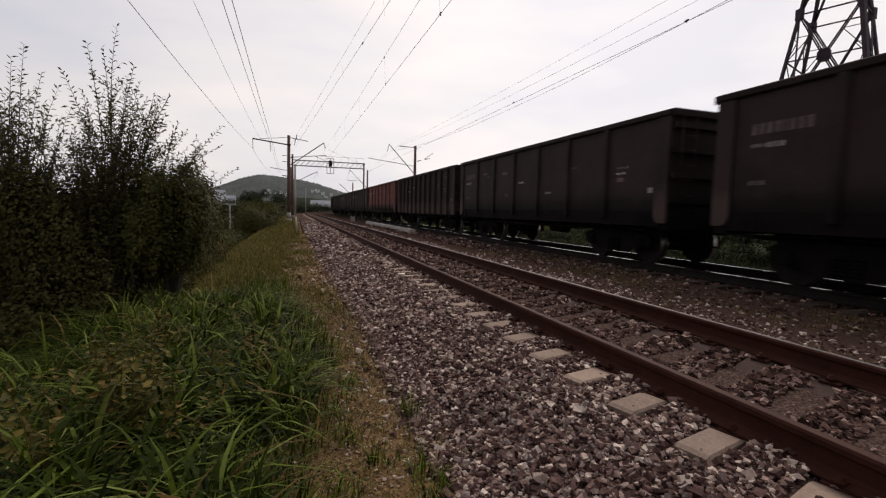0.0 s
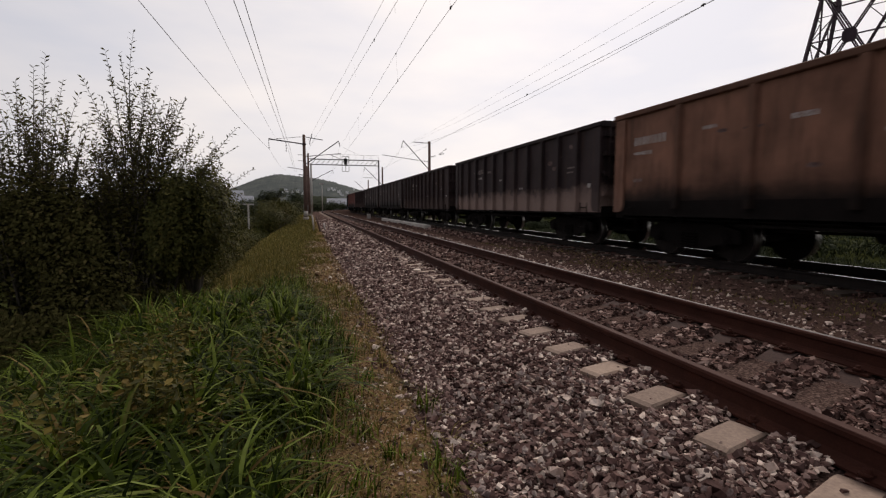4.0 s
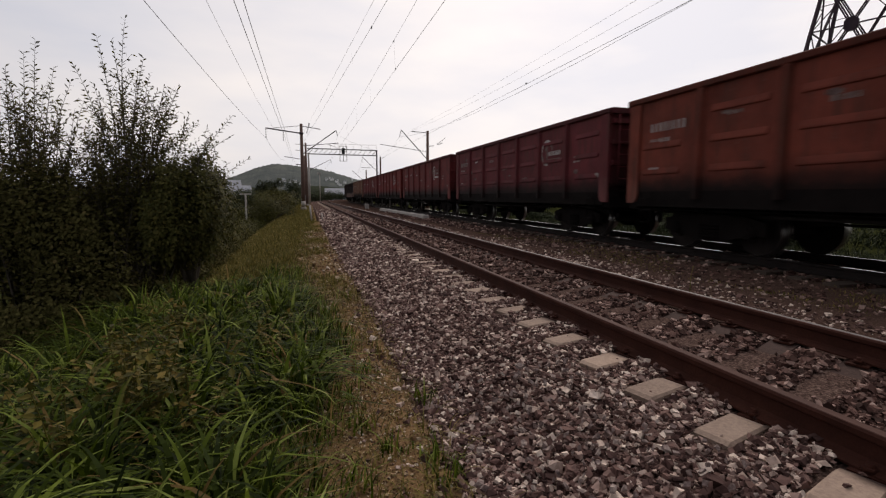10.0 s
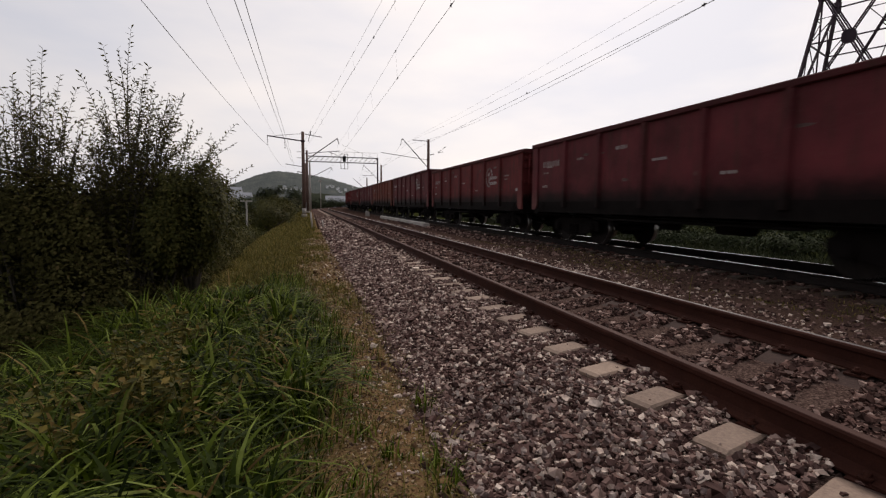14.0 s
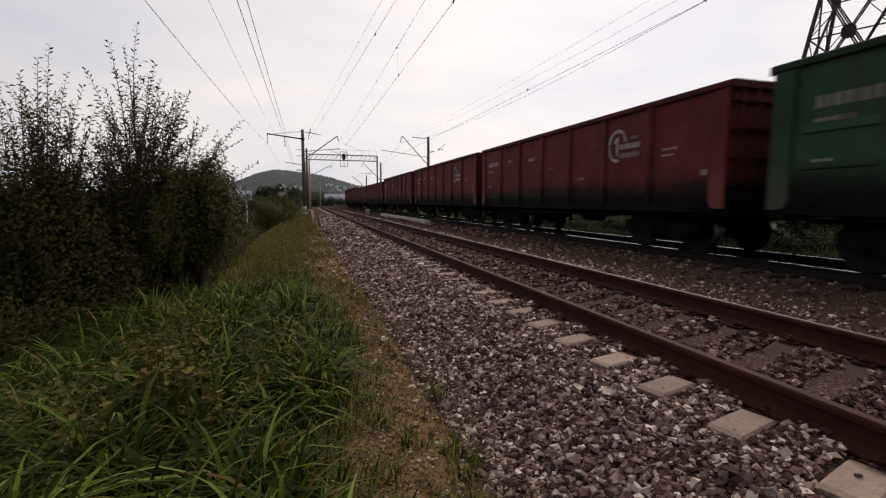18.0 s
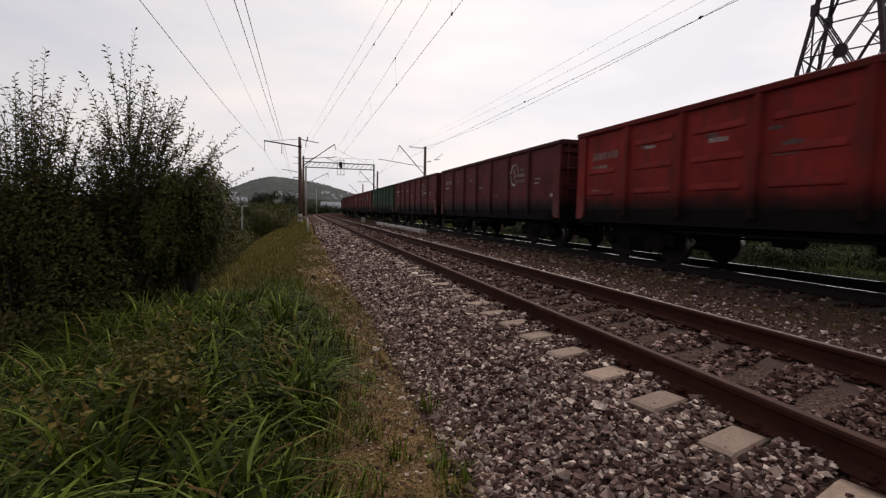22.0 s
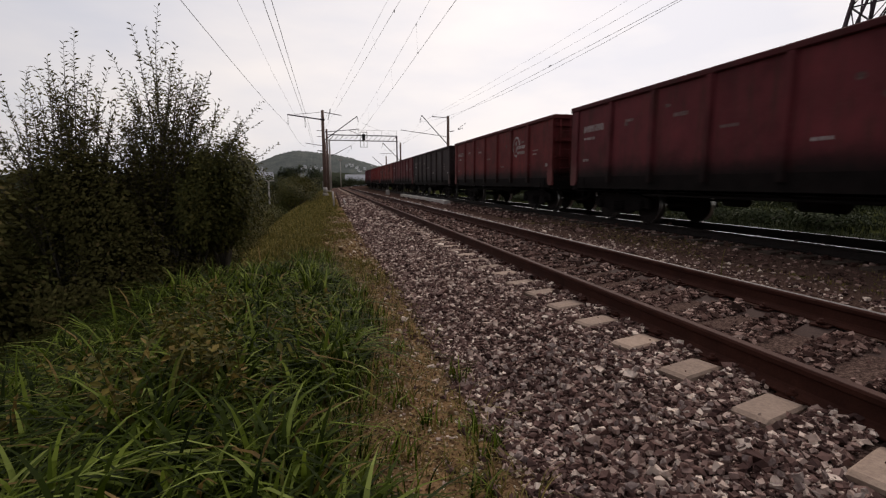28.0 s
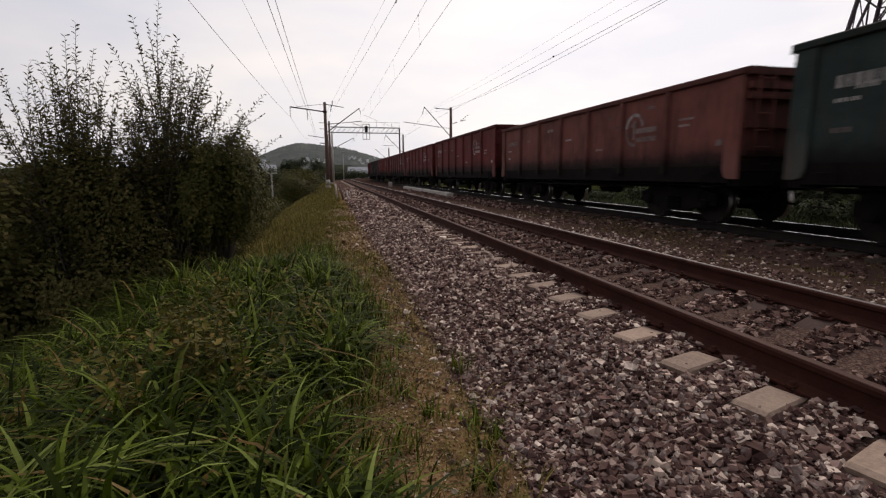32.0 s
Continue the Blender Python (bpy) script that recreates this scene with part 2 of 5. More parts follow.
REPAIR = mottled("dark_repair_paint", [(0.3, (0.03, 0.016, 0.014)), (0.7, (0.065, 0.034, 0.028))], 3, 30, 0.75, spec=0.1)
# distance haze is painted into the hill's pale grey-green
HILL = mottled("haze_tinted_hill", [(0.3, (0.085, 0.096, 0.092)), (0.5, (0.112, 0.122, 0.116)), (0.7, (0.165, 0.168, 0.15))], 0.02, 0.16, 1.0, bump=0.6, distance=4.0, spec=0.0)
WOODS = mottled("far_woods", [(0.3, (0.026, 0.031, 0.022)), (0.7, (0.05, 0.054, 0.036))], 0.1, 1.2, 1.0, bump=0.8, distance=0.6, spec=0.0)


def wagon_paint(name="wagon_paint", soot=0.95, dust=0.0):
    """Old wagon paint in the colour of each wagon, with rust runs, dust and worn patches."""
    m, n, l, b = material(name, 0.7)
    b.inputs["Specular IOR Level"].default_value = 0.12
    info = n.new("ShaderNodeObjectInfo")
    co = n.new("ShaderNodeTexCoord").outputs["Object"]
    shift = n.new("ShaderNodeVectorMath")
    shift.operation = "MULTIPLY_ADD"
    shift.inputs[1].default_value = (1, 1, 1)
    l.new(co, shift.inputs[0])
    rnd = n.new("ShaderNodeVectorMath")
    rnd.operation = "SCALE"
    rnd.inputs[0].default_value = (37, 53, 11)
    l.new(info.outputs["Random"], rnd.inputs["Scale"])
    l.new(rnd.outputs["Vector"], shift.inputs[2])
    v = shift.outputs["Vector"]
    streak = n.new("ShaderNodeMapping")
    streak.inputs["Scale"].default_value = (3.0, 3.0, 0.35)
    l.new(v, streak.inputs["Vector"])
    runs = noise_node(n, l, 2.2, 6, streak.outputs["Vector"], 0.65)
    patch = noise_node(n, l, 0.9, 5, v, 0.6)
    fine = noise_node(n, l, 26, 3, v)
    col = mix_node(n, l, 1.0, info.outputs["Color"], ramp_node(n, l, patch, [(0.3, (0.62, 0.6, 0.6)), (0.5, (1, 1, 1)), (0.72, (1.35, 1.3, 1.28))]), "MULTIPLY")
    col = mix_node(n, l, ramp_node(n, l, runs, [(0.5, (0, 0, 0)), (0.72, (0.75, 0.75, 0.75))]), col, (0.05, 0.028, 0.02))
    col = mix_node(n, l, ramp_node(n, l, fine, [(0.6, (0, 0, 0)), (0.8, (0.35, 0.35, 0.35))]), col, (0.16, 0.12, 0.1))
    sep = n.new("ShaderNodeSeparateXYZ")
    l.new(co, sep.inputs["Vector"])

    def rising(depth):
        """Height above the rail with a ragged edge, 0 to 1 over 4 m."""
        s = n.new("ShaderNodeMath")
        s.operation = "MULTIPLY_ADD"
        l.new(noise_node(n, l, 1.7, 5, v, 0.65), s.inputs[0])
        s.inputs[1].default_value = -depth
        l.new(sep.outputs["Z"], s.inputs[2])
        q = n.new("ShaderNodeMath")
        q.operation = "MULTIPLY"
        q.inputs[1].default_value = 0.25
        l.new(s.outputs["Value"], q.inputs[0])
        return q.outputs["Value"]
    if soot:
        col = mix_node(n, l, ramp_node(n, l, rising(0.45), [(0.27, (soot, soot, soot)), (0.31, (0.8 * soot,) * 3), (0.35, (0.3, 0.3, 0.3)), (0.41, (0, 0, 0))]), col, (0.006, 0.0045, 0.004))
    if dust:
        col = mix_node(n, l, ramp_node(n, l, rising(0.9), [(0.21, (dust, dust, dust)), (0.27, (0.75 * dust,) * 3), (0.33, (0, 0, 0))]), col, (0.3, 0.21, 0.18))
    l.new(col, b.inputs["Base Color"])
    bump_node(n, l, b, patch, 0.25, 0.03)
    return m


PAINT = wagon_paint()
POST_PAINT = wagon_paint("dusty_wagon_paint", 0.0, 0.13)
DUSTY_PAINT = wagon_paint("dust_splashed_wagon_paint", 0.0, 0.75)
PLAIN_PAINT = wagon_paint("sooty_grey_wagon_paint", 0.0, 0.12)


def ground_material():
    """Ballast bed, sandy path, verge and field, parted by where they lie across the line."""
    m, n, l, b = material("ground", 1.0)
    b.inputs["Specular IOR Level"].default_value = 0.0
    pos = n.new("ShaderNodeNewGeometry").outputs["Position"]
    sep = n.new("ShaderNodeSeparateXYZ")
    l.new(pos, sep.inputs["Vector"])
    wob = noise_node(n, l, 0.9, 4, pos)
    big, small, grit = noise_node(n, l, 0.35, 4, pos), noise_node(n, l, 7, 4, pos), noise_node(n, l, 55, 3, pos)

    far = n.new("ShaderNodeMapRange")   # further on, grass grows up to the stones
    far.inputs["From Min"].default_value, far.inputs["From Max"].default_value = 8.0, 15.0
    far.inputs["To Min"].default_value, far.inputs["To Max"].default_value = 0.0, -0.5
    l.new(sep.outputs["Y"], far.inputs["Value"])

    def step(at, width, shift=None):
        a = n.new("ShaderNodeMath")
        a.operation = "MULTIPLY_ADD"
        l.new(wob, a.inputs[0])
        a.inputs[1].default_value = 0.9
        l.new(sep.outputs["X"], a.inputs[2])
        if shift is not None:
            c = n.new("ShaderNodeMath")
            l.new(a.outputs["Value"], c.inputs[0])
            l.new(shift, c.inputs[1])
            a = c
        r = n.new("ShaderNodeMapRange")
        r.inputs["From Min"].default_value, r.inputs["From Max"].default_value = at + 0.45 - width, at + 0.45 + width
        l.new(a.outputs["Value"], r.inputs["Value"])
        return r.outputs["Result"]
    stone = ramp_node(n, l, grit, [(0.3, (0.03, 0.02, 0.017)), (0.5, (0.085, 0.054, 0.045)), (0.7, (0.19, 0.13, 0.11))])
    oily = ramp_node(n, l, grit, [(0.3, (0.034, 0.02, 0.016)), (0.5, (0.072, 0.044, 0.035)), (0.75, (0.15, 0.1, 0.08))])
    sand = mix_node(n, l, 0.5, ramp_node(n, l, small, [(0.3, (0.11, 0.06, 0.029)), (0.7, (0.25, 0.145, 0.072))]),
                    ramp_node(n, l, grit, [(0.3, (0.095, 0.054, 0.028)), (0.7, (0.38, 0.25, 0.135))]))
    verge = mix_node(n, l, 0.5, ramp_node(n, l, small, [(0.3, (0.03, 0.027, 0.009)), (0.7, (0.078, 0.06, 0.021))]),
                     ramp_node(n, l, grit, [(0.3, (0.026, 0.03, 0.01)), (0.7, (0.085, 0.078, 0.032))]))
    field = mix_node(n, l, 0.5, ramp_node(n, l, big, [(0.3, (0.016, 0.018, 0.006)), (0.7, (0.04, 0.042, 0.015))]), ramp_node(n, l, small, [(0.3, (0.012, 0.015, 0.004)), (0.7, (0.05, 0.055, 0.018))]))
    col = mix_node(n, l, step(-2.2, 0.5), field, verge)
    col = mix_node(n, l, step(0.0, 0.3, far.outputs["Result"]), col, sand)
    col = mix_node(n, l, step(0.69, 0.1), col, stone)
    col = mix_node(n, l, step(4.5, 0.4), col, oily)
    col = mix_node(n, l, step(12.0, 0.6), col, field)
    l.new(col, b.inputs["Base Color"])
    bump_node(n, l, b, grit, 0.5, 0.03)
    return m


GROUND = ground_material()


# ---- small mesh tools ----
def box(bm, x0, x1, y0, y1, z0, z1):
    v = [bm.verts.new((x, y, z)) for z in (z0, z1) for y in (y0, y1) for x in (x0, x1)]
    for q in ((0, 2, 3, 1), (4, 5, 7, 6), (0, 1, 5, 4), (2, 6, 7, 3), (0, 4, 6, 2), (1, 3, 7, 5)):
        bm.faces.new([v[i] for i in q])
    return bm


def rod(bm, a, b, r, n=8, r2=None, caps=True):
    """A round bar from a to b."""
    a, b = Vector(a), Vector(b)
    w = (b - a).normalized()
    u = w.orthogonal().normalized()
    s = w.cross(u)
    r2 = r if r2 is None else r2
    lo = [bm.verts.new(a + r * (math.cos(6.28319 * i / n) * u + math.sin(6.28319 * i / n) * s)) for i in range(n)]
    hi = [bm.verts.new(b + r2 * (math.cos(6.28319 * i / n) * u + math.sin(6.28319 * i / n) * s)) for i in range(n)]
    for i in range(n):
        f = bm.faces.new((lo[i], lo[(i + 1) % n], hi[(i + 1) % n], hi[i]))
        f.smooth = n > 5
    if caps:
        bm.faces.new(lo[::-1])
        bm.faces.new(hi)
    return bm


def pipe(bm, pts, radii, n=6):
    """A bent round bar through points, as one closed skin."""
    pts = [Vector(p) for p in pts]
    if isinstance(radii, (int, float)):
        radii = [radii] * len(pts)
    u, rings = None, []
    for i, p in enumerate(pts):
        w = (pts[min(i + 1, len(pts) - 1)] - pts[max(i - 1, 0)]).normalized()
        u = w.orthogonal().normalized() if u is None else (u - w * u.dot(w)).normalized()
        s = w.cross(u)
        rings.append([bm.verts.new(p + radii[i] * (math.cos(6.28319 * k / n) * u + math.sin(6.28319 * k / n) * s)) for k in range(n)])
    for a, b in zip(rings, rings[1:]):
        for k in range(n):
            f = bm.faces.new((a[k], a[(k + 1) % n], b[(k + 1) % n], b[k]))
            f.smooth = True
    bm.faces.new(rings[0][::-1])
    bm.faces.new(rings[-1])
    return bm


def prism(bm, outline, axis, t0, t1):
    """A flat outline swept along an axis: outline in the two other axes, in order."""
    def place(p, t):
        return {"x": (t, p[0], p[1]), "y": (p[0], t, p[1]), "z": (p[0], p[1], t)}[axis]
    lo = [bm.verts.new(place(p, t0)) for p in outline]
    hi = [bm.verts.new(place(p, t1)) for p in outline]
    k = len(outline)
    for i in range(k):
        bm.faces.new((lo[i], lo[(i + 1) % k], hi[(i + 1) % k], hi[i]))
    bm.faces.new(lo[::-1])
    bm.faces.new(hi)
    return bm


def mesh_of(name, bm, mat):
    bmesh.ops.recalc_face_normals(bm, faces=bm.faces)
    me = bpy.data.meshes.new(name)
    bm.to_mesh(me)
    bm.free()
    me.materials.append(mat)
    return me


def part(name, bm, mat, parent=None, label=""):
    ob = new(name, mesh_of(name, bm, mat))
    if parent is not None:
        ob.parent = parent
    return tagged(ob, label)


def soup(name, verts, faces, mat, smooth=False):
    """A mesh object from arrays (verts n x 3, faces m x 3 or m x 4)."""
    me = bpy.data.meshes.new(name)
    verts, faces = np.asarray(verts, np.float32), np.asarray(faces, np.int32)
    k = faces.shape[1]
    me.vertices.add(len(verts))
    me.vertices.foreach_set("co", verts.ravel())
    me.loops.add(faces.size)
    me.loops.foreach_set("vertex_index", faces.ravel())
    me.polygons.add(len(faces))
    me.polygons.foreach_set("loop_start", np.arange(0, faces.size, k, dtype=np.int32))
    me.update(calc_edges=True)
    me.validate()
    if smooth:
        me.shade_smooth()
    else:
        me.shade_flat()
    me.materials.append(mat)
    return new(name, me)


# ---- ground ----
def smooth_step(a, b, x):
    t = np.clip((x - a) / (b - a), 0, 1)
    return t * t * (3 - 2 * t)


def ground_z(x, y):
    """Height of the ground: track bed, shoulder, bank down on the left, low field on the right."""
    x, y = np.asarray(x, float), np.asarray(y, float)
    shift = np.where(y > STRAIGHT, (np.maximum(y - STRAIGHT, 0)) ** 2 / (2 * BEND), 0)
    x = x - np.minimum(shift, 400)
    z = -0.23 - 0.11 * smooth_step(1.9, 0.5, x) + 0.03 * smooth_step(1.3, 2.0, x) * smooth_step(2.75, 2.5, x)
    z = z - 0.1 * smooth_step(4.9, 7.2, x) - 0.6 * smooth_step(11.6, 14.5, x)
    z = z - 0.28 * smooth_step(-0.9, -1.9, x) - 1.5 * smooth_step(-1.6, -4.6, x) - 1.3 * smooth_step(-4.0, -10.0, x)
    wave = (0.05 - 0.032 * smooth_step(5.0, 8.0, y)) * np.sin(1.7 * x + 0.9 * y) * np.sin(0.8 * y - 0.6 * x)
    return z + wave * smooth_step(0.4, -1.0, x)


def axis_steps(*spans):
    out = [spans[0][0]]
    for a, b, n in spans:
        out += list(np.linspace(a, b, n + 1)[1:])
    return np.array(out)


gx = axis_steps((-3000, -300, 6), (-300, -40, 8), (-40, -10, 12), (-10, 16, 104), (16, 60, 12), (60, 400, 8), (400, 3000, 6))
gy = axis_steps((-1500, -100, 5), (-100, -10, 9), (-10, 30, 80), (30, 100, 35), (100, 400, 30), (400, 4000, 10))
X, Y = np.meshgrid(gx, gy)
nx, ny = len(gx), len(gy)
idx = np.arange(nx * ny).reshape(ny, nx)
quads = np.stack([idx[:-1, :-1], idx[:-1, 1:], idx[1:, 1:], idx[1:, :-1]], -1).reshape(-1, 4)
ground = soup("ground", np.stack([X, Y, ground_z(X, Y)], -1).reshape(-1, 3), quads, GROUND, True)
tagged(ground, "gravel track bed, sandy path and grassy bank", "ground", kind="structure")

# ---- rails ----
RAIL_OUTLINE = [(-0.075, -0.18), (0.075, -0.18), (0.075, -0.168), (0.02, -0.15), (0.01, -0.135), (0.01, -0.055), (0.034, -0.04), (0.037, -0.012),
                (0.028, 0.0), (-0.028, 0.0), (-0.037, -0.012), (-0.034, -0.04), (-0.01, -0.055), (-0.01, -0.135), (-0.02, -0.15), (-0.075, -0.168)]
RAIL_STEPS = [-14.0, 0.0, 20.0, 40.0, 60.0, 80.0] + [88.0 + 6 * i for i in range(20)]


def swept(outline, x, z, steps, closed=True):
    verts, faces = [], []
    k = len(outline)
    for d in steps:
        for u, w in outline:
            px, py, _ = along(d, x + u)
            verts.append((px, py, z + w))
    for i in range(len(steps) - 1):
        for j in range(k if closed else k - 1):
            a, b = i * k + j, i * k + (j + 1) % k
            faces.append((a, b, b + k, a + k))
    return np.array(verts), np.array(faces)


def rail(x, z, head, label, head_label, band=((0.03, 0.0), (0.027, 0.004), (0.004, 0.004), (0.001, 0.0)), steel=RUST):
    r = soup("rail", *swept(RAIL_OUTLINE, x, z, RAIL_STEPS), steel)
    tagged(r, label, "rail", "rails of the line", "structure")
    h = soup("running_surface", *swept(band, x, z, RAIL_STEPS, False), head)
    h.parent = r
    tagged(h, head_label)


rail(AXIS_1 - GAUGE / 2, 0, HEAD_WORN, "rust-brown steel rail on concrete sleepers", "dull brown worn running surface", ((0.03, 0.0), (0.026, 0.004), (-0.026, 0.004), (-0.03, 0.0)))
rail(AXIS_1 + GAUGE / 2, 0, HEAD_SHINY, "rust-brown steel rail with a bright worn edge", "polished running surface")
# the train's shade is put into the darker steel of these two rails
rail(AXIS_2 - GAUGE / 2, Z_2, HEAD_BRIGHT, "steel rail coloured dark for the shade under the train", "bright polished running surface", ((0.03, 0.0), (0.026, 0.004), (-0.026, 0.004), (-0.03, 0.0)), WHEEL)
rail(AXIS_2 + GAUGE / 2, Z_2, HEAD_BRIGHT, "steel rail coloured dark for the shade under the train", "bright polished running surface", ((0.03, 0.0), (0.026, 0.004), (-0.026, 0.004), (-0.03, 0.0)), WHEEL)

# ---- sleepers ----
SLEEPER_STEP, SLEEPER_FIRST, SKEW = 0.545, 2.15, 16.0


def stained_concrete():
    """Sleeper concrete: pale outside the rails, stained by rust and oil between them."""
    m, n, l, b = material("sleeper_concrete", 0.9)
    b.inputs["Specular IOR Level"].default_value = 0.2
    pos = n.new("ShaderNodeNewGeometry").outputs["Position"]
    obj = n.new("ShaderNodeTexCoord").outputs["Object"]
    sep = n.new("ShaderNodeSeparateXYZ")
    l.new(obj, sep.inputs["Vector"])
    ab = n.new("ShaderNodeMath")
    ab.operation = "ABSOLUTE"
    l.new(sep.outputs["X"], ab.inputs[0])
    big, fine = noise_node(n, l, 2.5, 4, pos), noise_node(n, l, 45, 4, pos)
    add = n.new("ShaderNodeMath")
    add.operation = "MULTIPLY_ADD"
    l.new(big, add.inputs[0])
    add.inputs[1].default_value = 0.3
    l.new(ab.outputs["Value"], add.inputs[2])
    rng = n.new("ShaderNodeMapRange")
    rng.inputs["From Min"].default_value, rng.inputs["From Max"].default_value = 1.1, 1.17
    l.new(add.outputs["Value"], rng.inputs["Value"])
    info = n.new("ShaderNodeObjectInfo")
    pale = mix_node(n, l, 0.45, ramp_node(n, l, big, [(0.3, (0.24, 0.172, 0.138)), (0.7, (0.41, 0.305, 0.245))]), ramp_node(n, l, fine, [(0.3, (0.2, 0.148, 0.12)), (0.7, (0.44, 0.335, 0.265))]))
    pale = mix_node(n, l, 1.0, pale, ramp_node(n, l, info.outputs["Random"], [(0.0, (0.8, 0.78, 0.77)), (1.0, (1.1, 1.08, 1.05))]), "MULTIPLY")
    dark = mix_node(n, l, 0.5, ramp_node(n, l, big, [(0.3, (0.035, 0.02, 0.017)), (0.7, (0.075, 0.043, 0.036))]), ramp_node(n, l, fine, [(0.3, (0.03, 0.018, 0.015)), (0.7, (0.085, 0.052, 0.043))]))
    l.new(mix_node(n, l, rng.outputs["Result"], dark, pale), b.inputs["Base Color"])
    bump_node(n, l, b, fine, 0.4, 0.008)
    return m


SLEEPER_MAT = stained_concrete()
bm = prism(bmesh.new(), [(-1.35, -0.34), (-1.35, -0.165), (-1.32, -0.15), (-0.98, -0.155), (-0.9, -0.184), (-0.68, -0.184), (-0.55, -0.2), (-0.3, -0.235), (0.3, -0.235), (0.55, -0.2),
                         (0.68, -0.184), (0.9, -0.184), (0.98, -0.155), (1.32, -0.15), (1.35, -0.165), (1.35, -0.34)], "y", -0.15, 0.15)
for v in bm.verts:
    if v.co.z > -0.3:
        v.co.y *= 0.66
bmesh.ops.bevel(bm, geom=[e for e in bm.edges if abs(e.verts[0].co.y - e.verts[1].co.y) < 1e-5], offset=0.014, segments=1, affect="EDGES")
SLEEPER_MESH = mesh_of("sleeper", bm, SLEEPER_MAT)
bm = box(bmesh.new(), -0.14, 0.14, -0.07, 0.07, -0.182, -0.166)
for sx in (-0.105, 0.105):
    rod(bm, (sx, 0, -0.17), (sx, 0, -0.115), 0.016, 8)
    rod(bm, (sx, 0, -0.155), (sx, 0, -0.135), 0.03, 6)
    box(bm, *sorted((sx * 0.55, sx * 1.05)), -0.035, 0.035, -0.168, -0.15)
CLIP_MESH = mesh_of("fastening", bm, RUST)
rng = random.Random(3)
for i in range(-12, 176):
    d = SLEEPER_FIRST + i * SLEEPER_STEP
    x, y, a = along(d, AXIS_1)
    s = new("sleeper", SLEEPER_MESH)
    s.matrix_basis = pose(x + rng.uniform(-0.015, 0.015), y, rng.uniform(-0.02, -0.01), 0, 0, -math.degrees(a) + SKEW + rng.uniform(-0.8, 0.8))
    tagged(s, "weathered tan concrete sleeper bedded in ballast", "sleeper", "concrete sleepers of the near track", "structure")
    if d < 22:
        for off in (-GAUGE / 2, GAUGE / 2):
            c = new("fastening", CLIP_MESH)
            c.parent = s
            c.location = (off, 0, 0.003)
TIMBER_MESH = mesh_of("timber_sleeper", box(bmesh.new(), -1.37, 1.37, -0.125, 0.125, -0.36, -0.185), OLD_WOOD)
for i in range(-2, 96):
    x, y, a = along(0.9 + i * 0.6 + rng.uniform(-0.03, 0.03), AXIS_2)
    s = new("timber_sleeper", TIMBER_MESH)
    s.matrix_basis = pose(x + rng.uniform(-0.04, 0.04), y, Z_2 + rng.uniform(-0.01, 0.0), 0, 0, -math.degrees(a) + rng.uniform(-1, 1))
    tagged(s, "dark creosoted timber sleeper under the train", "sleeper", "timber sleepers of the far track", "structure")

# ---- ballast stones ----
RS = np.random.RandomState(11)


def turns(n, rs):
    """n random rotations."""
    q = rs.normal(size=(n, 4))
    q /= np.linalg.norm(q, axis=1)[:, None]
    w, x, y, z = q.T
    return np.stack([1 - 2 * (y * y + z * z), 2 * (x * y - z * w), 2 * (x * z + y * w), 2 * (x * y + z * w), 1 - 2 * (x * x + z * z), 2 * (y * z - x * w),
                     2 * (x * z - y * w), 2 * (y * z + x * w), 1 - 2 * (x * x + y * y)], -1).reshape(n, 3, 3)


CUBE_V = np.array([(x, y, z) for z in (-1, 1) for y in (-1, 1) for x in (-1, 1)]) * 0.72
CUBE_F = np.array([(0, 2, 3), (0, 3, 1), (4, 5, 7), (4, 7, 6), (0, 1, 5), (0, 5, 4), (2, 6, 7), (2, 7, 3), (0, 4, 6), (0, 6, 2), (1, 3, 7), (1, 7, 5)])


def stones(places, sizes, rs):
    """Crushed stones: skewed, angular lumps at the places."""
    n = len(places)
    v = CUBE_V[None] * (1 + rs.uniform(-0.4, 0.2, (n, 8, 1))) + rs.uniform(-0.24, 0.24, (n, 8, 3))
    v = v * rs.uniform(0.55, 1.4, (n, 1, 3))
    v = np.einsum("nij,nkj->nki", turns(n, rs), v) * sizes[:, None, None]
    v[..., 2] *= 0.75
    f = CUBE_F[None] + 8 * np.arange(n)[:, None, None]
    return (v + places[:, None, :]).reshape(-1, 3), f.reshape(-1, 3)


def bed(name, label, mat, spans, seed):
    """A stretch of ballast: spans of x0, x1, y0, y1, stones to the square metre, radius, lift."""
    rs = np.random.RandomState(seed)
    P, S = [], []
    for x0, x1, y0, y1, dens, r, lift in spans:
        n = int((x1 - x0) * (y1 - y0) * dens)
        x, y = rs.uniform(x0, x1, n), rs.uniform(y0, y1, n)
        on = np.abs((y - (x - AXIS_1) * math.tan(radians(SKEW)) - SLEEPER_FIRST + SLEEPER_STEP / 2) % SLEEPER_STEP - SLEEPER_STEP / 2) < 0.125
        keep = ~(on & (np.abs(x - AXIS_1) < 1.37)) | (rs.uniform(0, 1, n) < 0.015)
        x, y = x[keep], y[keep]
        n = len(x)
        size = r * rs.lognormal(0, 0.33, n)
        P.append(np.stack([x, y, ground_z(x, y) + lift + rs.uniform(-0.4, 0.55, n) * size], -1))
        S.append(size)
    ob = soup(name, *stones(np.concatenate(P), np.concatenate(S), rs), mat)
    return tagged(ob, label, "ballast", kind="stuff")


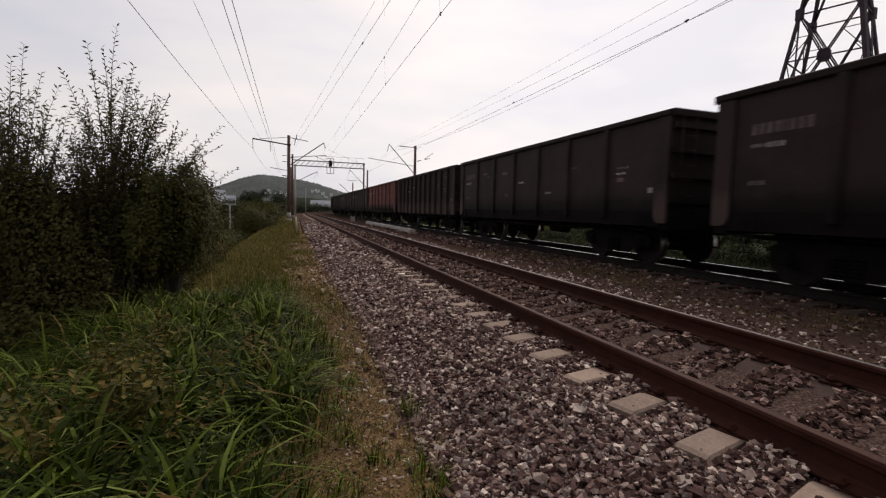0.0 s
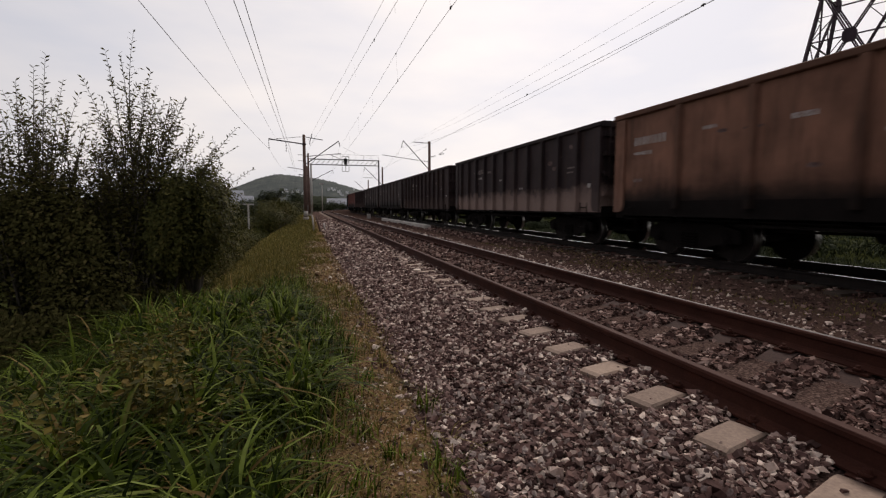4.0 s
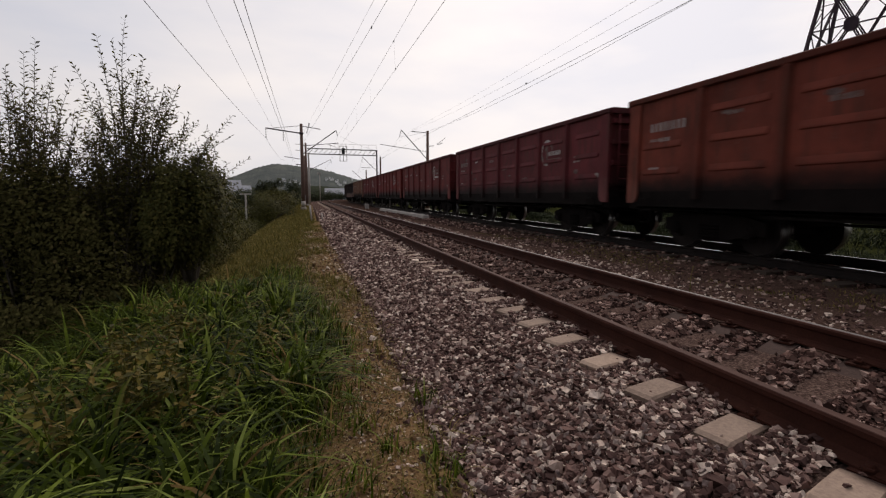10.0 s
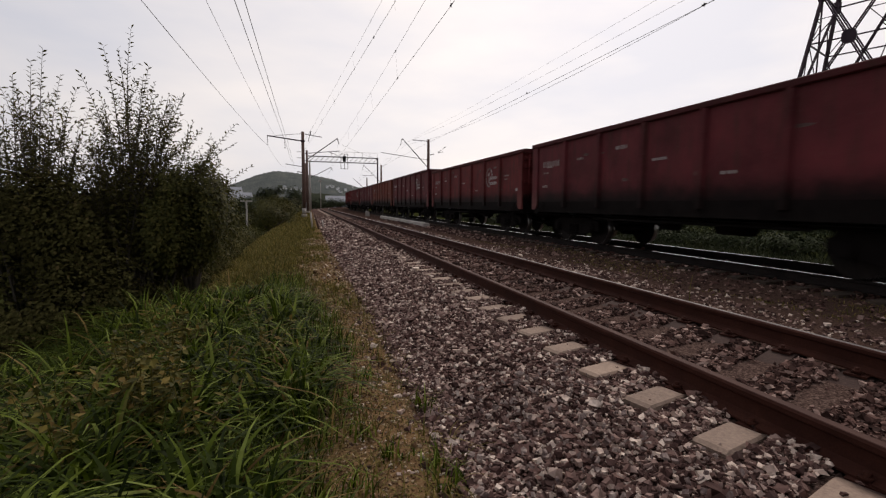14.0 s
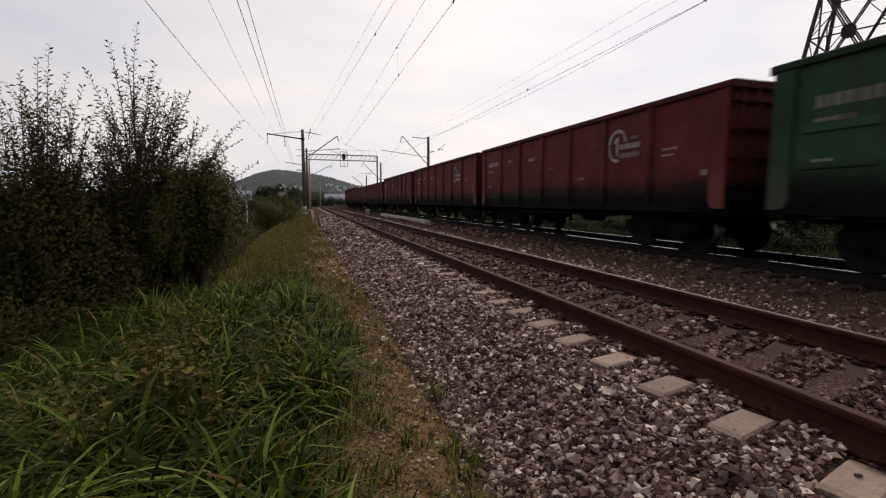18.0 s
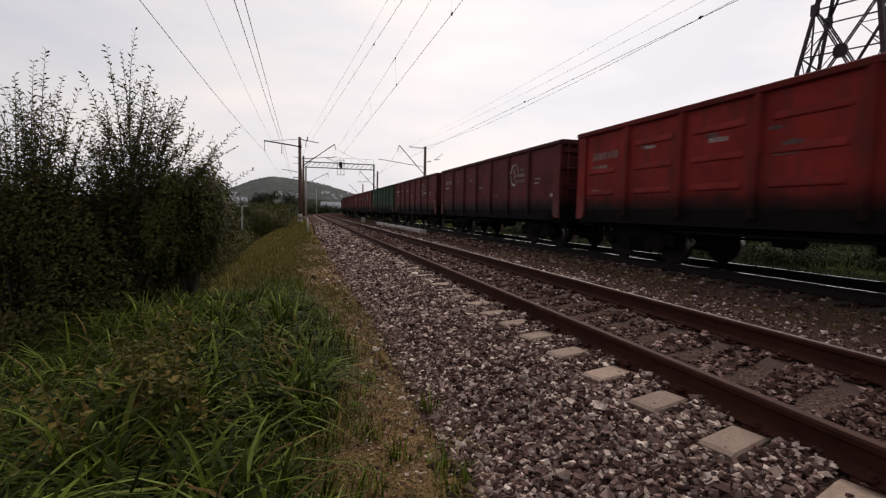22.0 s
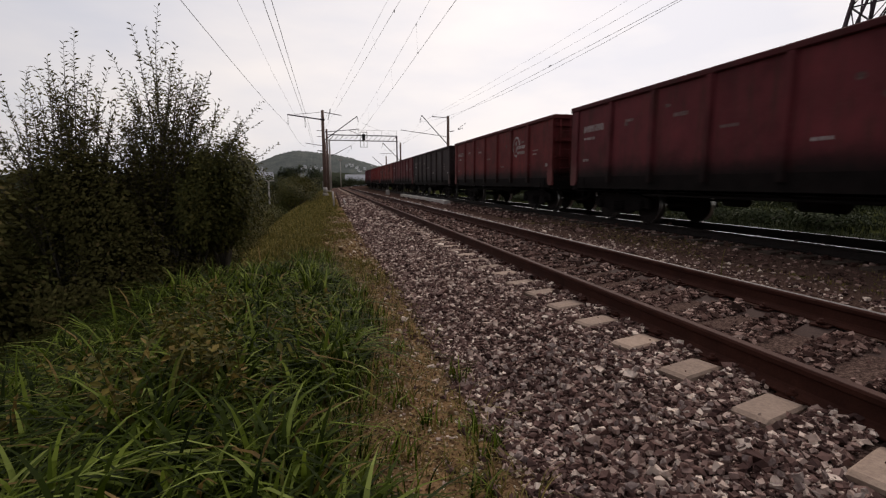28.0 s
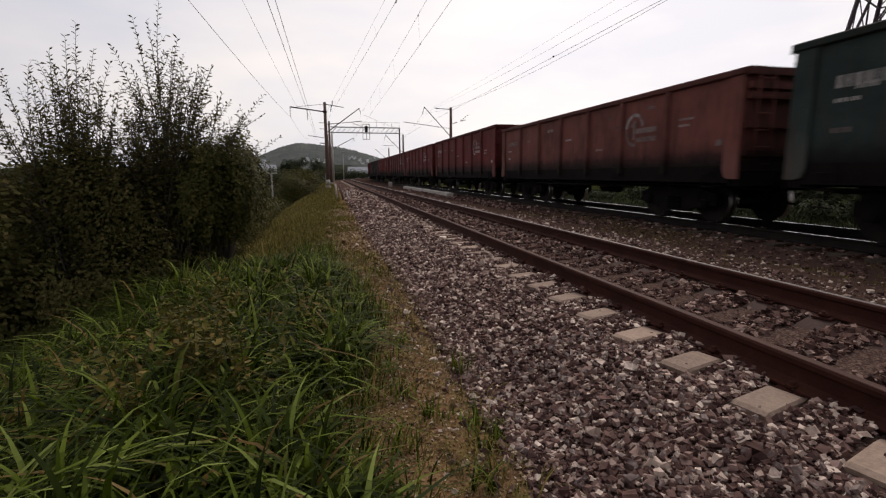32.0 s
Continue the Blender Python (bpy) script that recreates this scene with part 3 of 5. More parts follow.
shoulder = bed("ballast", "grey and mauve crushed stone ballast beside the track", STONE,
               [(0.68, 2.38, 0.9, 4.5, 3400, 0.0138, 0.014), (0.7, 2.38, 4.5, 12, 1500, 0.018, 0.016), (0.66, 2.36, 12, 24, 380, 0.033, 0.014), (0.7, 2.36, 24, 45, 150, 0.046, 0.014),
                (0.6, 2.36, -5, 0.9, 300, 0.03, 0.01), (1.7, 2.42, 0.9, 9, 1000, 0.015, 0.03), (1.8, 2.42, 9, 24, 300, 0.025, 0.025), (2.22, 2.44, 0.9, 12, 400, 0.015, 0.04), (1.0, 1.9, 0.9, 8, 700, 0.016, 0.035), (0.5, 0.75, 0.9, 14, 150, 0.02, 0.0), (-0.1, 0.6, 0.9, 9, 130, 0.011, 0.0)], 5)
bed("ballast", "brown oil-stained ballast between the rails", DARK_STONE,
    [(2.55, 3.98, -5, 0.8, 160, 0.03, 0.0), (2.55, 3.98, 0.8, 6, 2000, 0.018, 0.006), (2.6, 3.0, 0.8, 8, 700, 0.02, 0.035), (3.45, 3.95, 0.8, 8, 700, 0.02, 0.03), (2.55, 3.98, 6, 14, 800, 0.026, 0.01), (2.55, 3.98, 14, 40, 130, 0.04, 0.0)], 6)
bed("ballast", "loose pale ballast between the two tracks", STONE,
    [(4.15, 5.25, -5, 0.8, 120, 0.03, 0.0), (4.15, 4.9, 0.8, 7, 700, 0.018, 0.01), (4.6, 5.6, 0.8, 9, 240, 0.016, 0.005), (4.15, 5.2, 7, 16, 240, 0.028, 0.0), (4.15, 5.3, 16, 40, 100, 0.038, 0.0), (5.2, 6.3, 1.5, 14, 60, 0.02, 0.0), (2.9, 3.6, 1.0, 10, 60, 0.018, 0.01)], 7)
bed("ballast", "dark dirty ballast under the passing train", DARK_STONE,
    [(6.2, 8.0, 2, 16, 60, 0.024, 0.0), (8.0, 11.6, 3, 18, 110, 0.034, 0.02), (6.2, 8.4, 16, 40, 50, 0.045, 0.0)], 8)
bed("path_grit", "small tan chips and crumbs on the sandy path", GRIT,
    [(-0.1, 0.8, 0.9, 3.5, 2600, 0.0065, 0.004), (-0.1, 0.75, 3.5, 8, 1300, 0.009, 0.004), (-0.3, 0.75, 8, 20, 300, 0.016, 0.004), (-0.45, 0.6, 5.4, 9.5, 45, 0.03, 0.01), (-0.2, 0.6, 9.5, 14, 25, 0.04, 0.01)], 9)
# the nearest stones, each on its own
KINDS = []
for i in range(10):
    v, f = stones(np.zeros((1, 3)), np.ones(1), RS)
    me = bpy.data.meshes.new("stone")
    me.from_pydata(v.tolist(), [], f.tolist())
    me.shade_flat()
    me.materials.append(None)
    KINDS.append(me)
LONE = mottled("single_stone", [(0.35, (0.09, 0.06, 0.057)), (0.5, (0.22, 0.16, 0.145)), (0.65, (0.42, 0.35, 0.3))], 16, 60, 0.85, world_space=True)
for me in KINDS:
    me.materials[0] = LONE
for i in range(280):
    x, y = RS.uniform(0.74, 1.85), RS.uniform(1.05, 3.0)
    s = new("stone", KINDS[i % 10])
    r = 0.015 * RS.lognormal(0, 0.28)
    s.parent = shoulder
    s.matrix_basis = Matrix.LocRotScale((x, y, float(ground_z(x, y)) + 0.035 + 0.05 * (x > 1.0)), Euler(RS.uniform(0, 6.28, 3)), (r, r, r * 0.9))

# ---- grass and weeds ----
def gz(x, y):
    return float(ground_z(x, y))


def leaf_soup(places, dirs, length, width, rs, facing=None):
    """Pointed folded leaves: two triangles each side of the rib."""
    n = len(places)
    d = dirs / (np.linalg.norm(dirs, axis=1)[:, None] + 1e-9)
    r = rs.normal(size=(n, 3)) if facing is None else facing + rs.normal(0, 0.45, (n, 3))
    s = np.cross(d, r)
    s /= np.linalg.norm(s, axis=1)[:, None] + 1e-9
    L = length * rs.uniform(0.6, 1.25, n)[:, None]
    W = width * rs.uniform(0.7, 1.2, n)[:, None]
    mid = places + d * L * 0.45
    tip = places + d * L - np.array([0, 0, 0.15]) * L
    v = np.stack([places, mid + s * W, tip, mid - s * W], 1).reshape(-1, 3)
    f = np.arange(n)[:, None] * 4 + np.array([0, 1, 2, 3])[None]
    return v, f


def blades(roots, heights, widths, lean, rs, segs=5, ways=None):
    """Arching, tapering blades."""
    n = len(roots)
    t = np.linspace(0, 1, segs + 1)
    a = rs.uniform(0, 6.2832, n) if ways is None else ways
    dirx, diry = np.cos(a), np.sin(a)
    bend = lean * rs.uniform(0.3, 1.3, n)
    out = bend[:, None] * heights[:, None] * t[None] ** 2.2 * 0.7
    up = heights[:, None] * (t[None] - 0.5 * np.clip(bend, 0, 1.5)[:, None] * t[None] ** 2.6)
    cx = roots[:, 0, None] + dirx[:, None] * out
    cy = roots[:, 1, None] + diry[:, None] * out
    cz = roots[:, 2, None] + up
    w = widths[:, None] * (1 - t[None] ** 1.6) * 0.5 + 0.0006
    sx, sy = -diry[:, None] * w, dirx[:, None] * w
    L = np.stack([cx - sx, cy - sy, cz], -1)
    R = np.stack([cx + sx, cy + sy, cz], -1)
    v = np.stack([L, R], 2).reshape(-1, 3)
    base = np.arange(n)[:, None, None] * (2 * (segs + 1)) + 2 * np.arange(segs)[None, :, None]
    f = base + np.array([0, 1, 3, 2])[None, None]
    return v, f.reshape(-1, 4)


def tufts(n, inside, per, spread, hmin, hmax, wid, lean, seed, box_, rise=0.0):
    rs = np.random.RandomState(seed)
    x, y = rs.uniform(box_[0], box_[1], n * 3), rs.uniform(box_[2], box_[3], n * 3)
    k = inside(x, y)
    x, y = x[k][:n], y[k][:n]
    ox, oy = rs.normal(0, spread, len(x) * per), rs.normal(0, spread, len(y) * per)
    x, y = np.repeat(x, per) + ox, np.repeat(y, per) + oy
    ways = np.arctan2(oy, ox) + rs.normal(0, 0.6, len(x))
    size = np.repeat(rs.uniform(0.55, 1.25, len(x) // per), per)
    h = rs.uniform(hmin, hmax, len(x)) * size * (1 + rise * smooth_step(-0.5, -2.3, x))
    return blades(np.stack([x, y, ground_z(x, y) - 0.02], -1), h, wid * rs.uniform(0.6, 1.3, len(x)), lean, rs, 5, ways)


def edge(y):
    """Where the tall grass ends beside the path."""
    return 0.04 + 0.05 * (y - 2) + 0.08 * np.sin(1.9 * y) + 0.06 * np.sin(4.3 * y + 1) - 0.55 * smooth_step(5.4, 7.2, y)


grass = soup("tall_grass", *tufts(1500, lambda x, y: (x < edge(y) - 0.1) & (x > -1.2 - 0.66 * y) & (np.sin(3.1 * x + 2.3 * y) + np.sin(1.7 * x - 2.9 * y) > -1.2), 14, 0.055, 0.3, 0.56, 0.029, 1.6, 21, (-5.6, 0.3, 0.75, 7.0), 0.7), GRASS)
tagged(grass, "tall lush green grass arching on the bank", "grass", kind="stuff")
rs = np.random.RandomState(77)


def broad_weed(x, y):
    """A leafy weed: a few upright stalks with small pointed leaves."""
    root = new("leafy_weed")
    root.location = (x, y, gz(x, y))
    P, D = [], []
    for _ in range(4):
        tip = np.array([rs.normal(0, 0.12), rs.normal(0, 0.12), rs.uniform(0.35, 0.62)])
        part("stalk", rod(bmesh.new(), (0, 0, -0.02), Vector(tip), 0.004, 4, 0.002), DRY_GRASS, root)
        w = rs.uniform(0.3, 1.0, 26)[:, None]
        P.append(tip * w)
        D.append(rs.normal(size=(26, 3)) * [1, 1, 0.35])
    P, D = np.concatenate(P), np.concatenate(D)
    c = soup("foliage", *leaf_soup(P, D, 0.06, 0.016, rs, np.array([0, 0, 1.0])), WEED_LEAF)
    c.parent = root
    tagged(root, "brownish-green leafy weed among the grass", "weed", "leafy weeds on the bank")


g2 = soup("grass_edge", *tufts(420, lambda x, y: (x < edge(y) + 0.12) & (x > edge(y) - 0.5), 9, 0.05, 0.12, 0.36, 0.009, 0.9, 22, (-0.7, 0.5, 0.8, 9.0)), GRASS)
tagged(g2, "shorter green grass along the sandy path", "grass", kind="stuff")
g3 = soup("dry_verge_grass", *tufts(5200, lambda x, y: (x < 0.0 + 0.14 * np.sin(2.3 * y)) | ((x < 0.55) & (np.sin(2.9 * x + 1.7 * y) + np.sin(0.9 * y + 2) > 0.6)), 9, 0.1, 0.06, 0.2, 0.012, 0.8, 23, (-2.6, 0.6, 5.6, 26.0)), DRY_GRASS)
tagged(g3, "low yellowish-green grass on the verge", "grass", kind="stuff")
g4 = soup("verge_grass", *tufts(3200, lambda x, y: x < 0.3, 8, 0.18, 0.1, 0.26, 0.03, 0.8, 24, (-2.8, 0.5, 24.0, 70.0)), DRY_GRASS)
tagged(g4, "low yellowish-green grass further along the verge", "grass", kind="stuff")
g5 = soup("dry_stems", *tufts(420, lambda x, y: x > edge(y), 5, 0.05, 0.06, 0.24, 0.006, 1.4, 25, (-0.1, 0.75, 1.2, 8.0)), DRY_GRASS)
tagged(g5, "thin dry grass stems on the sandy path", "grass", kind="stuff")
g9 = soup("straw_tufts", *tufts(150, lambda x, y: np.sin(3.3 * x + 1.9 * y) + np.sin(2.1 * y - x) > 0.3, 16, 0.07, 0.04, 0.13, 0.007, 1.3, 29, (-0.4, 0.62, 5.0, 14.0)), STRAW)
tagged(g9, "pale dry straw tufts at the edge of the path", "dry grass", kind="stuff")
for i in range(22):
    y = rs.uniform(2.4, 4.6)
    broad_weed(-1.15 + 0.1 * (y - 3) + rs.normal(0, 0.28) if i % 4 else rs.uniform(-2.2, -0.4), y)
for i, (x, y) in enumerate([(0.6, 2.25), (0.66, 2.05), (0.3, 2.7), (0.72, 2.9), (0.4, 3.6), (0.52, 1.75), (0.35, 4.6), (0.22, 3.1), (0.28, 4.1), (0.15, 5.2), (0.3, 5.6), (0.42, 2.4), (0.2, 2.1), (0.46, 6.4), (0.1, 4.5)]):
    rs = np.random.RandomState(40 + i)
    n = 26
    P = np.stack([x + rs.normal(0, 0.045, n), y + rs.normal(0, 0.045, n), np.full(n, float(ground_z(x, y)) - 0.01)], -1)
    w = soup("weed", *blades(P, rs.uniform(0.08, 0.24, n), np.full(n, 0.011), 1.0, rs), GRASS)
    tagged(w, "small green weed tuft growing through the stones", "weed", kind="stuff")
tw = part("dry_stalk", rod(rod(bmesh.new(), (4.72, 4.72, -0.3), (4.8, 4.8, 0.02), 0.006, 6), (4.8, 4.8, 0.02), (4.86, 4.83, 0.16), 0.004, 6), DRY_GRASS)
tagged(tw, "pale dry stalk standing in the ballast", "stalk")


# ---- shrubs and trees ----
def stems_of(base, tips, seed):
    """Stems from a base to each tip, bowed outward: points along each."""
    rs = np.random.RandomState(seed)
    out = []
    for tip in tips:
        b, t = np.array(base, float) + rs.normal(0, 0.15, 3) * [1, 1, 0], np.array(tip, float)
        mid = b + (t - b) * np.array([0.3, 0.3, 0.72]) + rs.normal(0, 0.1, 3)
        u = np.linspace(0, 1, 13)[:, None]
        curl = rs.normal(0, 0.16, 3) * [1, 0.6, 0]
        out.append((1 - u) ** 2 * b + 2 * u * (1 - u) * mid + u * u * t + curl * (u ** 3 - 0.9 * u))
    return out


def shrub(name, base, tips, seed, label, leaf, length, width, twigs, start=0.35, group="", thick=0.022, category="shrub", reach=0.8):
    """A shrub of long arching sprays: bowed stems with a bare-topped leader, twigs that grow along with the stem, leaves set in turn along each."""
    rs = np.random.RandomState(seed + 100)
    root = new(name)
    root.empty_display_size = 0.2
    root.location = base
    base0, origin = Vector(base), np.array(base)
    P, D = [], []

    def leafed(pts, step):
        """Leaves in turn on both sides of a line of points."""
        flat = np.cross(pts[-1] - pts[0], rs.normal(size=3) * [0.5, 1.0, 0.5])
        flat /= np.linalg.norm(flat) + 1e-9
        k = 0
        for p, q in zip(pts, pts[1:]):
            span = np.linalg.norm(q - p)
            m = max(1, int(round(span / step)))
            d = (q - p) / (span + 1e-9)
            for j in range(m):
                k += 1
                P.append(p + (q - p) * (j + rs.uniform(0.1, 0.9)) / m - origin)
                D.append(d * 0.7 + flat * (0.65 if k % 2 else -0.65) + rs.normal(0, 0.2, 3) + np.array([0, 0, -0.05]))
    for line in stems_of(base, tips, seed):
        bm = bmesh.new()
        pipe(bm, [Vector(q) - base0 for q in line], [thick * (1 - i / 12.4) ** 1.3 + 0.0015 for i in range(13)], 5)
        whole = np.linalg.norm(line[-1] - line[0])
        for _ in range(twigs):
            u = start + (0.86 - start) * rs.uniform(0, 1) ** 1.1
            k = min(int(u * 12), 11)
            p = line[k] + (u * 12 - k) * (line[k + 1] - line[k])
            grow = line[min(k + 2, 12)] - line[max(k - 1, 0)]
            grow = grow / (np.linalg.norm(grow) + 1e-9)
            side = rs.normal(size=3) * [1.0, 0.7, 0.25]
            side /= np.linalg.norm(side) + 1e-9
            d = grow * 0.55 + side * 0.9
            d /= np.linalg.norm(d)
            ln = min(reach * rs.uniform(0.4, 1.1) * (1.12 - u), 0.36 * whole)
            w = np.linspace(0, 1, 5)[:, None]
            arc = p + d * ln * w + grow * ln * 0.3 * w * w + np.array([0, 0, 0.1]) * ln * w * w
            pipe(bm, [Vector(q) - base0 for q in arc], [0.0042 - 0.0007 * i for i in range(5)], 3)
            leafed(arc, 0.046)
        leafed(line[7:], 0.036)
        part("branch", bm, BARK, root)
    c = soup("crown", *leaf_soup(np.array(P), np.array(D), length, width, rs), leaf)
    c.parent = root
    return tagged(root, label, category, group)


def leafy_mass(name, centre, radii, n, seed, label, leaf, size, group="", category="bush", trunk=True):
    """A dense bush: limbs from the root and clumps of leaves that fill an uneven rounded shape."""
    rs = np.random.RandomState(seed)
    cx, cy, cz = centre
    root = new(name)
    root.empty_display_size = 0.2
    ground = float(ground_z(cx, cy))
    root.location = (cx, cy, ground)
    lobes = [(rs.normal(0, 0.42, 3) * [1, 1, 0.6], rs.uniform(0.4, 0.68)) for _ in range(14)]
    per = n // 14
    P = []
    for c, r in lobes:
        d = rs.normal(size=(per, 3))
        d /= np.linalg.norm(d, axis=1)[:, None]
        P.append(c + d * r * (rs.uniform(0.25, 1.0, per) ** 0.5)[:, None] * (1 + 0.18 * np.sin(7 * d[:, :1] + 5 * d[:, 1:2])))
    P = np.concatenate(P) * np.array(radii) + np.array([0, 0, cz - ground])
    P[:, 2] = np.maximum(P[:, 2], 0.02)
    F = (P - np.array([0, 0, (cz - ground) * 0.6])) / np.array(radii)
    F = F / (np.linalg.norm(F, axis=1)[:, None] + 1e-9) + np.array([0, 0, 0.15])
    D = np.cross(F, rs.normal(size=P.shape)) + F * 0.25 - np.array([0, 0, 0.15])   # leaves lie along the outside
    c = soup("crown", *leaf_soup(P, D, size, size * 0.36, rs, F), leaf)
    c.parent = root
    bm = bmesh.new()
    for k, (o, r) in enumerate(lobes[:7]):
        e = Vector(np.array(o) * np.array(radii) * 0.9 + np.array([0, 0, cz - ground]))
        m = Vector((e.x * 0.35, e.y * 0.35, max(e.z * 0.45, 0.1)))
        w = 0.02 + 0.012 * max(radii)
        rod(bm, (0, 0, -0.05), m, w * 1.4, 6, w, caps=False)
        rod(bm, m, e, w, 5, w * 0.3, caps=False)
    part("trunk", bm, BARK, root)
    return tagged(root, label, category, group)


def sprays(cx, cy, lead, half, n, seed):
    """Tips of a fan of stems: highest in the middle, lower and leaning out at the sides."""
    rs = np.random.RandomState(seed)
    out = []
    for i in range(n):
        u = rs.uniform(-1, 1)
        top = lead * (1 - 0.42 * abs(u) ** 1.7) * rs.uniform(0.78, 1.0) if i else lead
        u = u if i else 0.05
        out.append((cx + half * u, cy + rs.normal(0, 0.25), top + 0.15))
    return out


shrub("tall_shrub", (-2.65, 8.2, gz(-2.65, 8.2)), [(-2.44, 8.0, 3.6), (-2.62, 8.1, 3.32), (-2.8, 8.0, 3.32), (-2.2, 8.0, 3.07), (-2.34, 8.2, 3.0), (-1.76, 8.0, 2.68), (-1.98, 8.1, 2.72), (-1.02, 8.0, 2.3), (-1.1, 8.1, 2.0),
                                                  (-0.85, 8.0, 1.65), (-3.1, 8.0, 2.92), (-2.95, 8.2, 2.7), (-1.95, 7.9, 2.45), (-1.58, 8.1, 2.2), (-1.4, 8.1, 1.95)] + sprays(-2.25, 8.2, 2.75, 1.15, 38, 51), 1,
      "tall airy shrub with small dark leaves against the sky", LEAF, 0.08, 0.0125, 15, 0.34, "shrubs on the bank")
shrub("tall_shrub", (-3.75, 7.95, gz(-3.75, 7.95)), [(-3.52, 8.0, 3.2), (-3.7, 8.1, 3.05), (-3.32, 8.0, 2.86), (-3.18, 8.1, 2.7), (-3.98, 7.9, 2.65), (-3.84, 8.0, 2.62), (-4.1, 8.0, 2.4), (-4.45, 7.9, 2.5), (-4.8, 7.9, 2.3),
                                                    (-4.65, 7.8, 2.1), (-3.05, 8.1, 2.4), (-3.45, 8.0, 2.6)] + sprays(-3.8, 7.9, 2.6, 1.3, 32, 52), 2,
      "airy shrub with upright sprays of small leaves", LEAF, 0.08, 0.0125, 15, 0.34, "shrubs on the bank")
leafy_mass("dense_bush", (-1.9, 8.6, 0.85), (0.6, 0.75, 1.08), 32000, 3, "dense green bush below the airy shrubs", LEAF_FRESH, 0.055, "bushes on the bank")
leafy_mass("dense_bush", (-2.65, 8.5, 0.5), (0.95, 0.9, 1.15), 36000, 7, "dense dark-green bush in deep shade", LEAF, 0.06, "bushes on the bank")
leafy_mass("dense_bush", (-3.8, 8.4, 0.5), (1.2, 1.0, 1.1), 36000, 4, "dense dark-green bush in deep shade", LEAF, 0.06, "bushes on the bank")
leafy_mass("dense_bush", (-2.6, 8.0, -0.6), (0.8, 0.7, 0.95), 20000, 8, "dark tangled growth at the foot of the shrubs", LEAF, 0.06, "bushes on the bank")
leafy_mass("dense_bush", (-3.2, 7.5, -0.7), (1.3, 0.8, 0.95), 24000, 5, "low dark bush at the foot of the shrubs", LEAF, 0.06, "bushes on the bank")
leafy_mass("dense_bush", (-4.9, 7.6, -0.7), (1.1, 0.8, 1.0), 9000, 9, "dark tangled growth at the foot of the bank", LEAF, 0.09, "bushes on the bank")
leafy_mass("dense_bush", (-5.6, 7.4, -0.2), (1.4, 1.0, 1.4), 9000, 6, "low dark bush at the foot of the shrubs", LEAF, 0.1, "bushes on the bank")
rng = random.Random(9)
for i in range(30):
    y = 17 + 1.9 * i + rng.uniform(-0.7, 0.7)
    far_one = y > 35
    x = -2.3 - rng.uniform(0, 1.5) if far_one else -3.2 - rng.uniform(0, 1.2) - 0.02 * y
    top = rng.uniform(1.1, 2.0) if far_one else rng.uniform(-0.25, 0.2)
    low = gz(x, y)
    leafy_mass("roadside_bush", (x, y, (top + low) / 2), (1.15, 1.5, (top - low) * 0.48), 6000 if y < 40 else 3600, 60 + i, "olive-green bush on the slope below the line", LEAF if i % 3 == 0 else LEAF_FRESH, 0.1 if y < 40 else 0.14, "bushes along the slope")
for i in range(9):   # trees before the hill
    x, y = -11.5 + 1.15 * i + rng.uniform(-0.4, 0.4), 104 + rng.uniform(-8, 14)
    h = rng.uniform(2.2, 3.0)
    leafy_mass("far_bush", (x, y, gz(x, y) + h), (2.0, 2.0, h), 2400, 400 + i, "dark green trees on low ground before the hill", (LEAF_FAR, LEAF_FRESH)[i % 2], 0.34, "trees before the hill", "tree")
for i, (x, y, top) in enumerate(((-2.75, 10.4, -0.05), (-3.1, 11.8, 0.3), (-2.7, 13.2, 0.1), (-3.0, 14.6, 0.45), (-2.75, 16.2, 0.25))):
    low = gz(x, y)
    leafy_mass("roadside_bush", (x, y, (top + low) / 2), (0.75, 0.8, (top - low) * 0.5), 7000, 90 + i, "olive-green bush on the slope below the line", (LEAF, LEAF_FRESH)[i % 2], 0.07, "bushes along the slope")
for i in range(9):
    x, y = 1.5 + 1.9 * i, 150 + rng.uniform(0, 40)
    leafy_mass("far_bush", (x, y, 0.9), (2.4, 2.4, 2.0), 1500, 170 + i, "dark trees beyond the bend", LEAF_FAR, 0.35, "trees beyond the bend", "tree")
for i in range(18):
    y = 40 + 7 * i + rng.uniform(-2, 2)
    x = -6.5 - rng.uniform(0, 9) - 0.05 * y
    h = rng.uniform(1.3, 2.2)
    leafy_mass("far_bush", (x, y, gz(x, y) + h), (2.6, 2.6, h * 1.15), 1800, 120 + i, "green trees and bushes on low ground", LEAF_FRESH if i % 2 else LEAF_FAR, 0.32, "bushes on the low ground")
for x, y in ((-20.5, 128), (-17.5, 134), (-14.5, 126), (-12.0, 112), (-24.0, 126)):
    leafy_mass("far_bush", (x, y, 0.6), (2.6, 2.6, 2.2), 1800, 300 + int(-x), "green trees and bushes on low ground", LEAF_FAR, 0.32, "bushes on the low ground")
leafy_mass("round_tree", (-9.0, 122, 2.9), (2.5, 2.5, 2.9), 4200, 150, "dark round-crowned tree by the line", LEAF_FAR, 0.42, "", "tree")
leafy_mass("round_tree", (-4.5, 128, 0.0), (3.0, 3.0, 2.4), 3600, 151, "lower green tree beside the round one", LEAF_FRESH, 0.42, "", "tree")
for i in range(30):
    y = 4 + 2.4 * i + rng.uniform(-0.8, 0.8)
    x = 19.0 + rng.uniform(0, 4.0)
    h = rng.uniform(0.4, 0.8)
    leafy_mass("far_side_bush", (x, y, gz(x, y) + h * 0.6), (1.3, 1.5, h), 1300, 200 + i, "rough green growth beyond the train", LEAF_FAR, 0.15, "growth beyond the train")
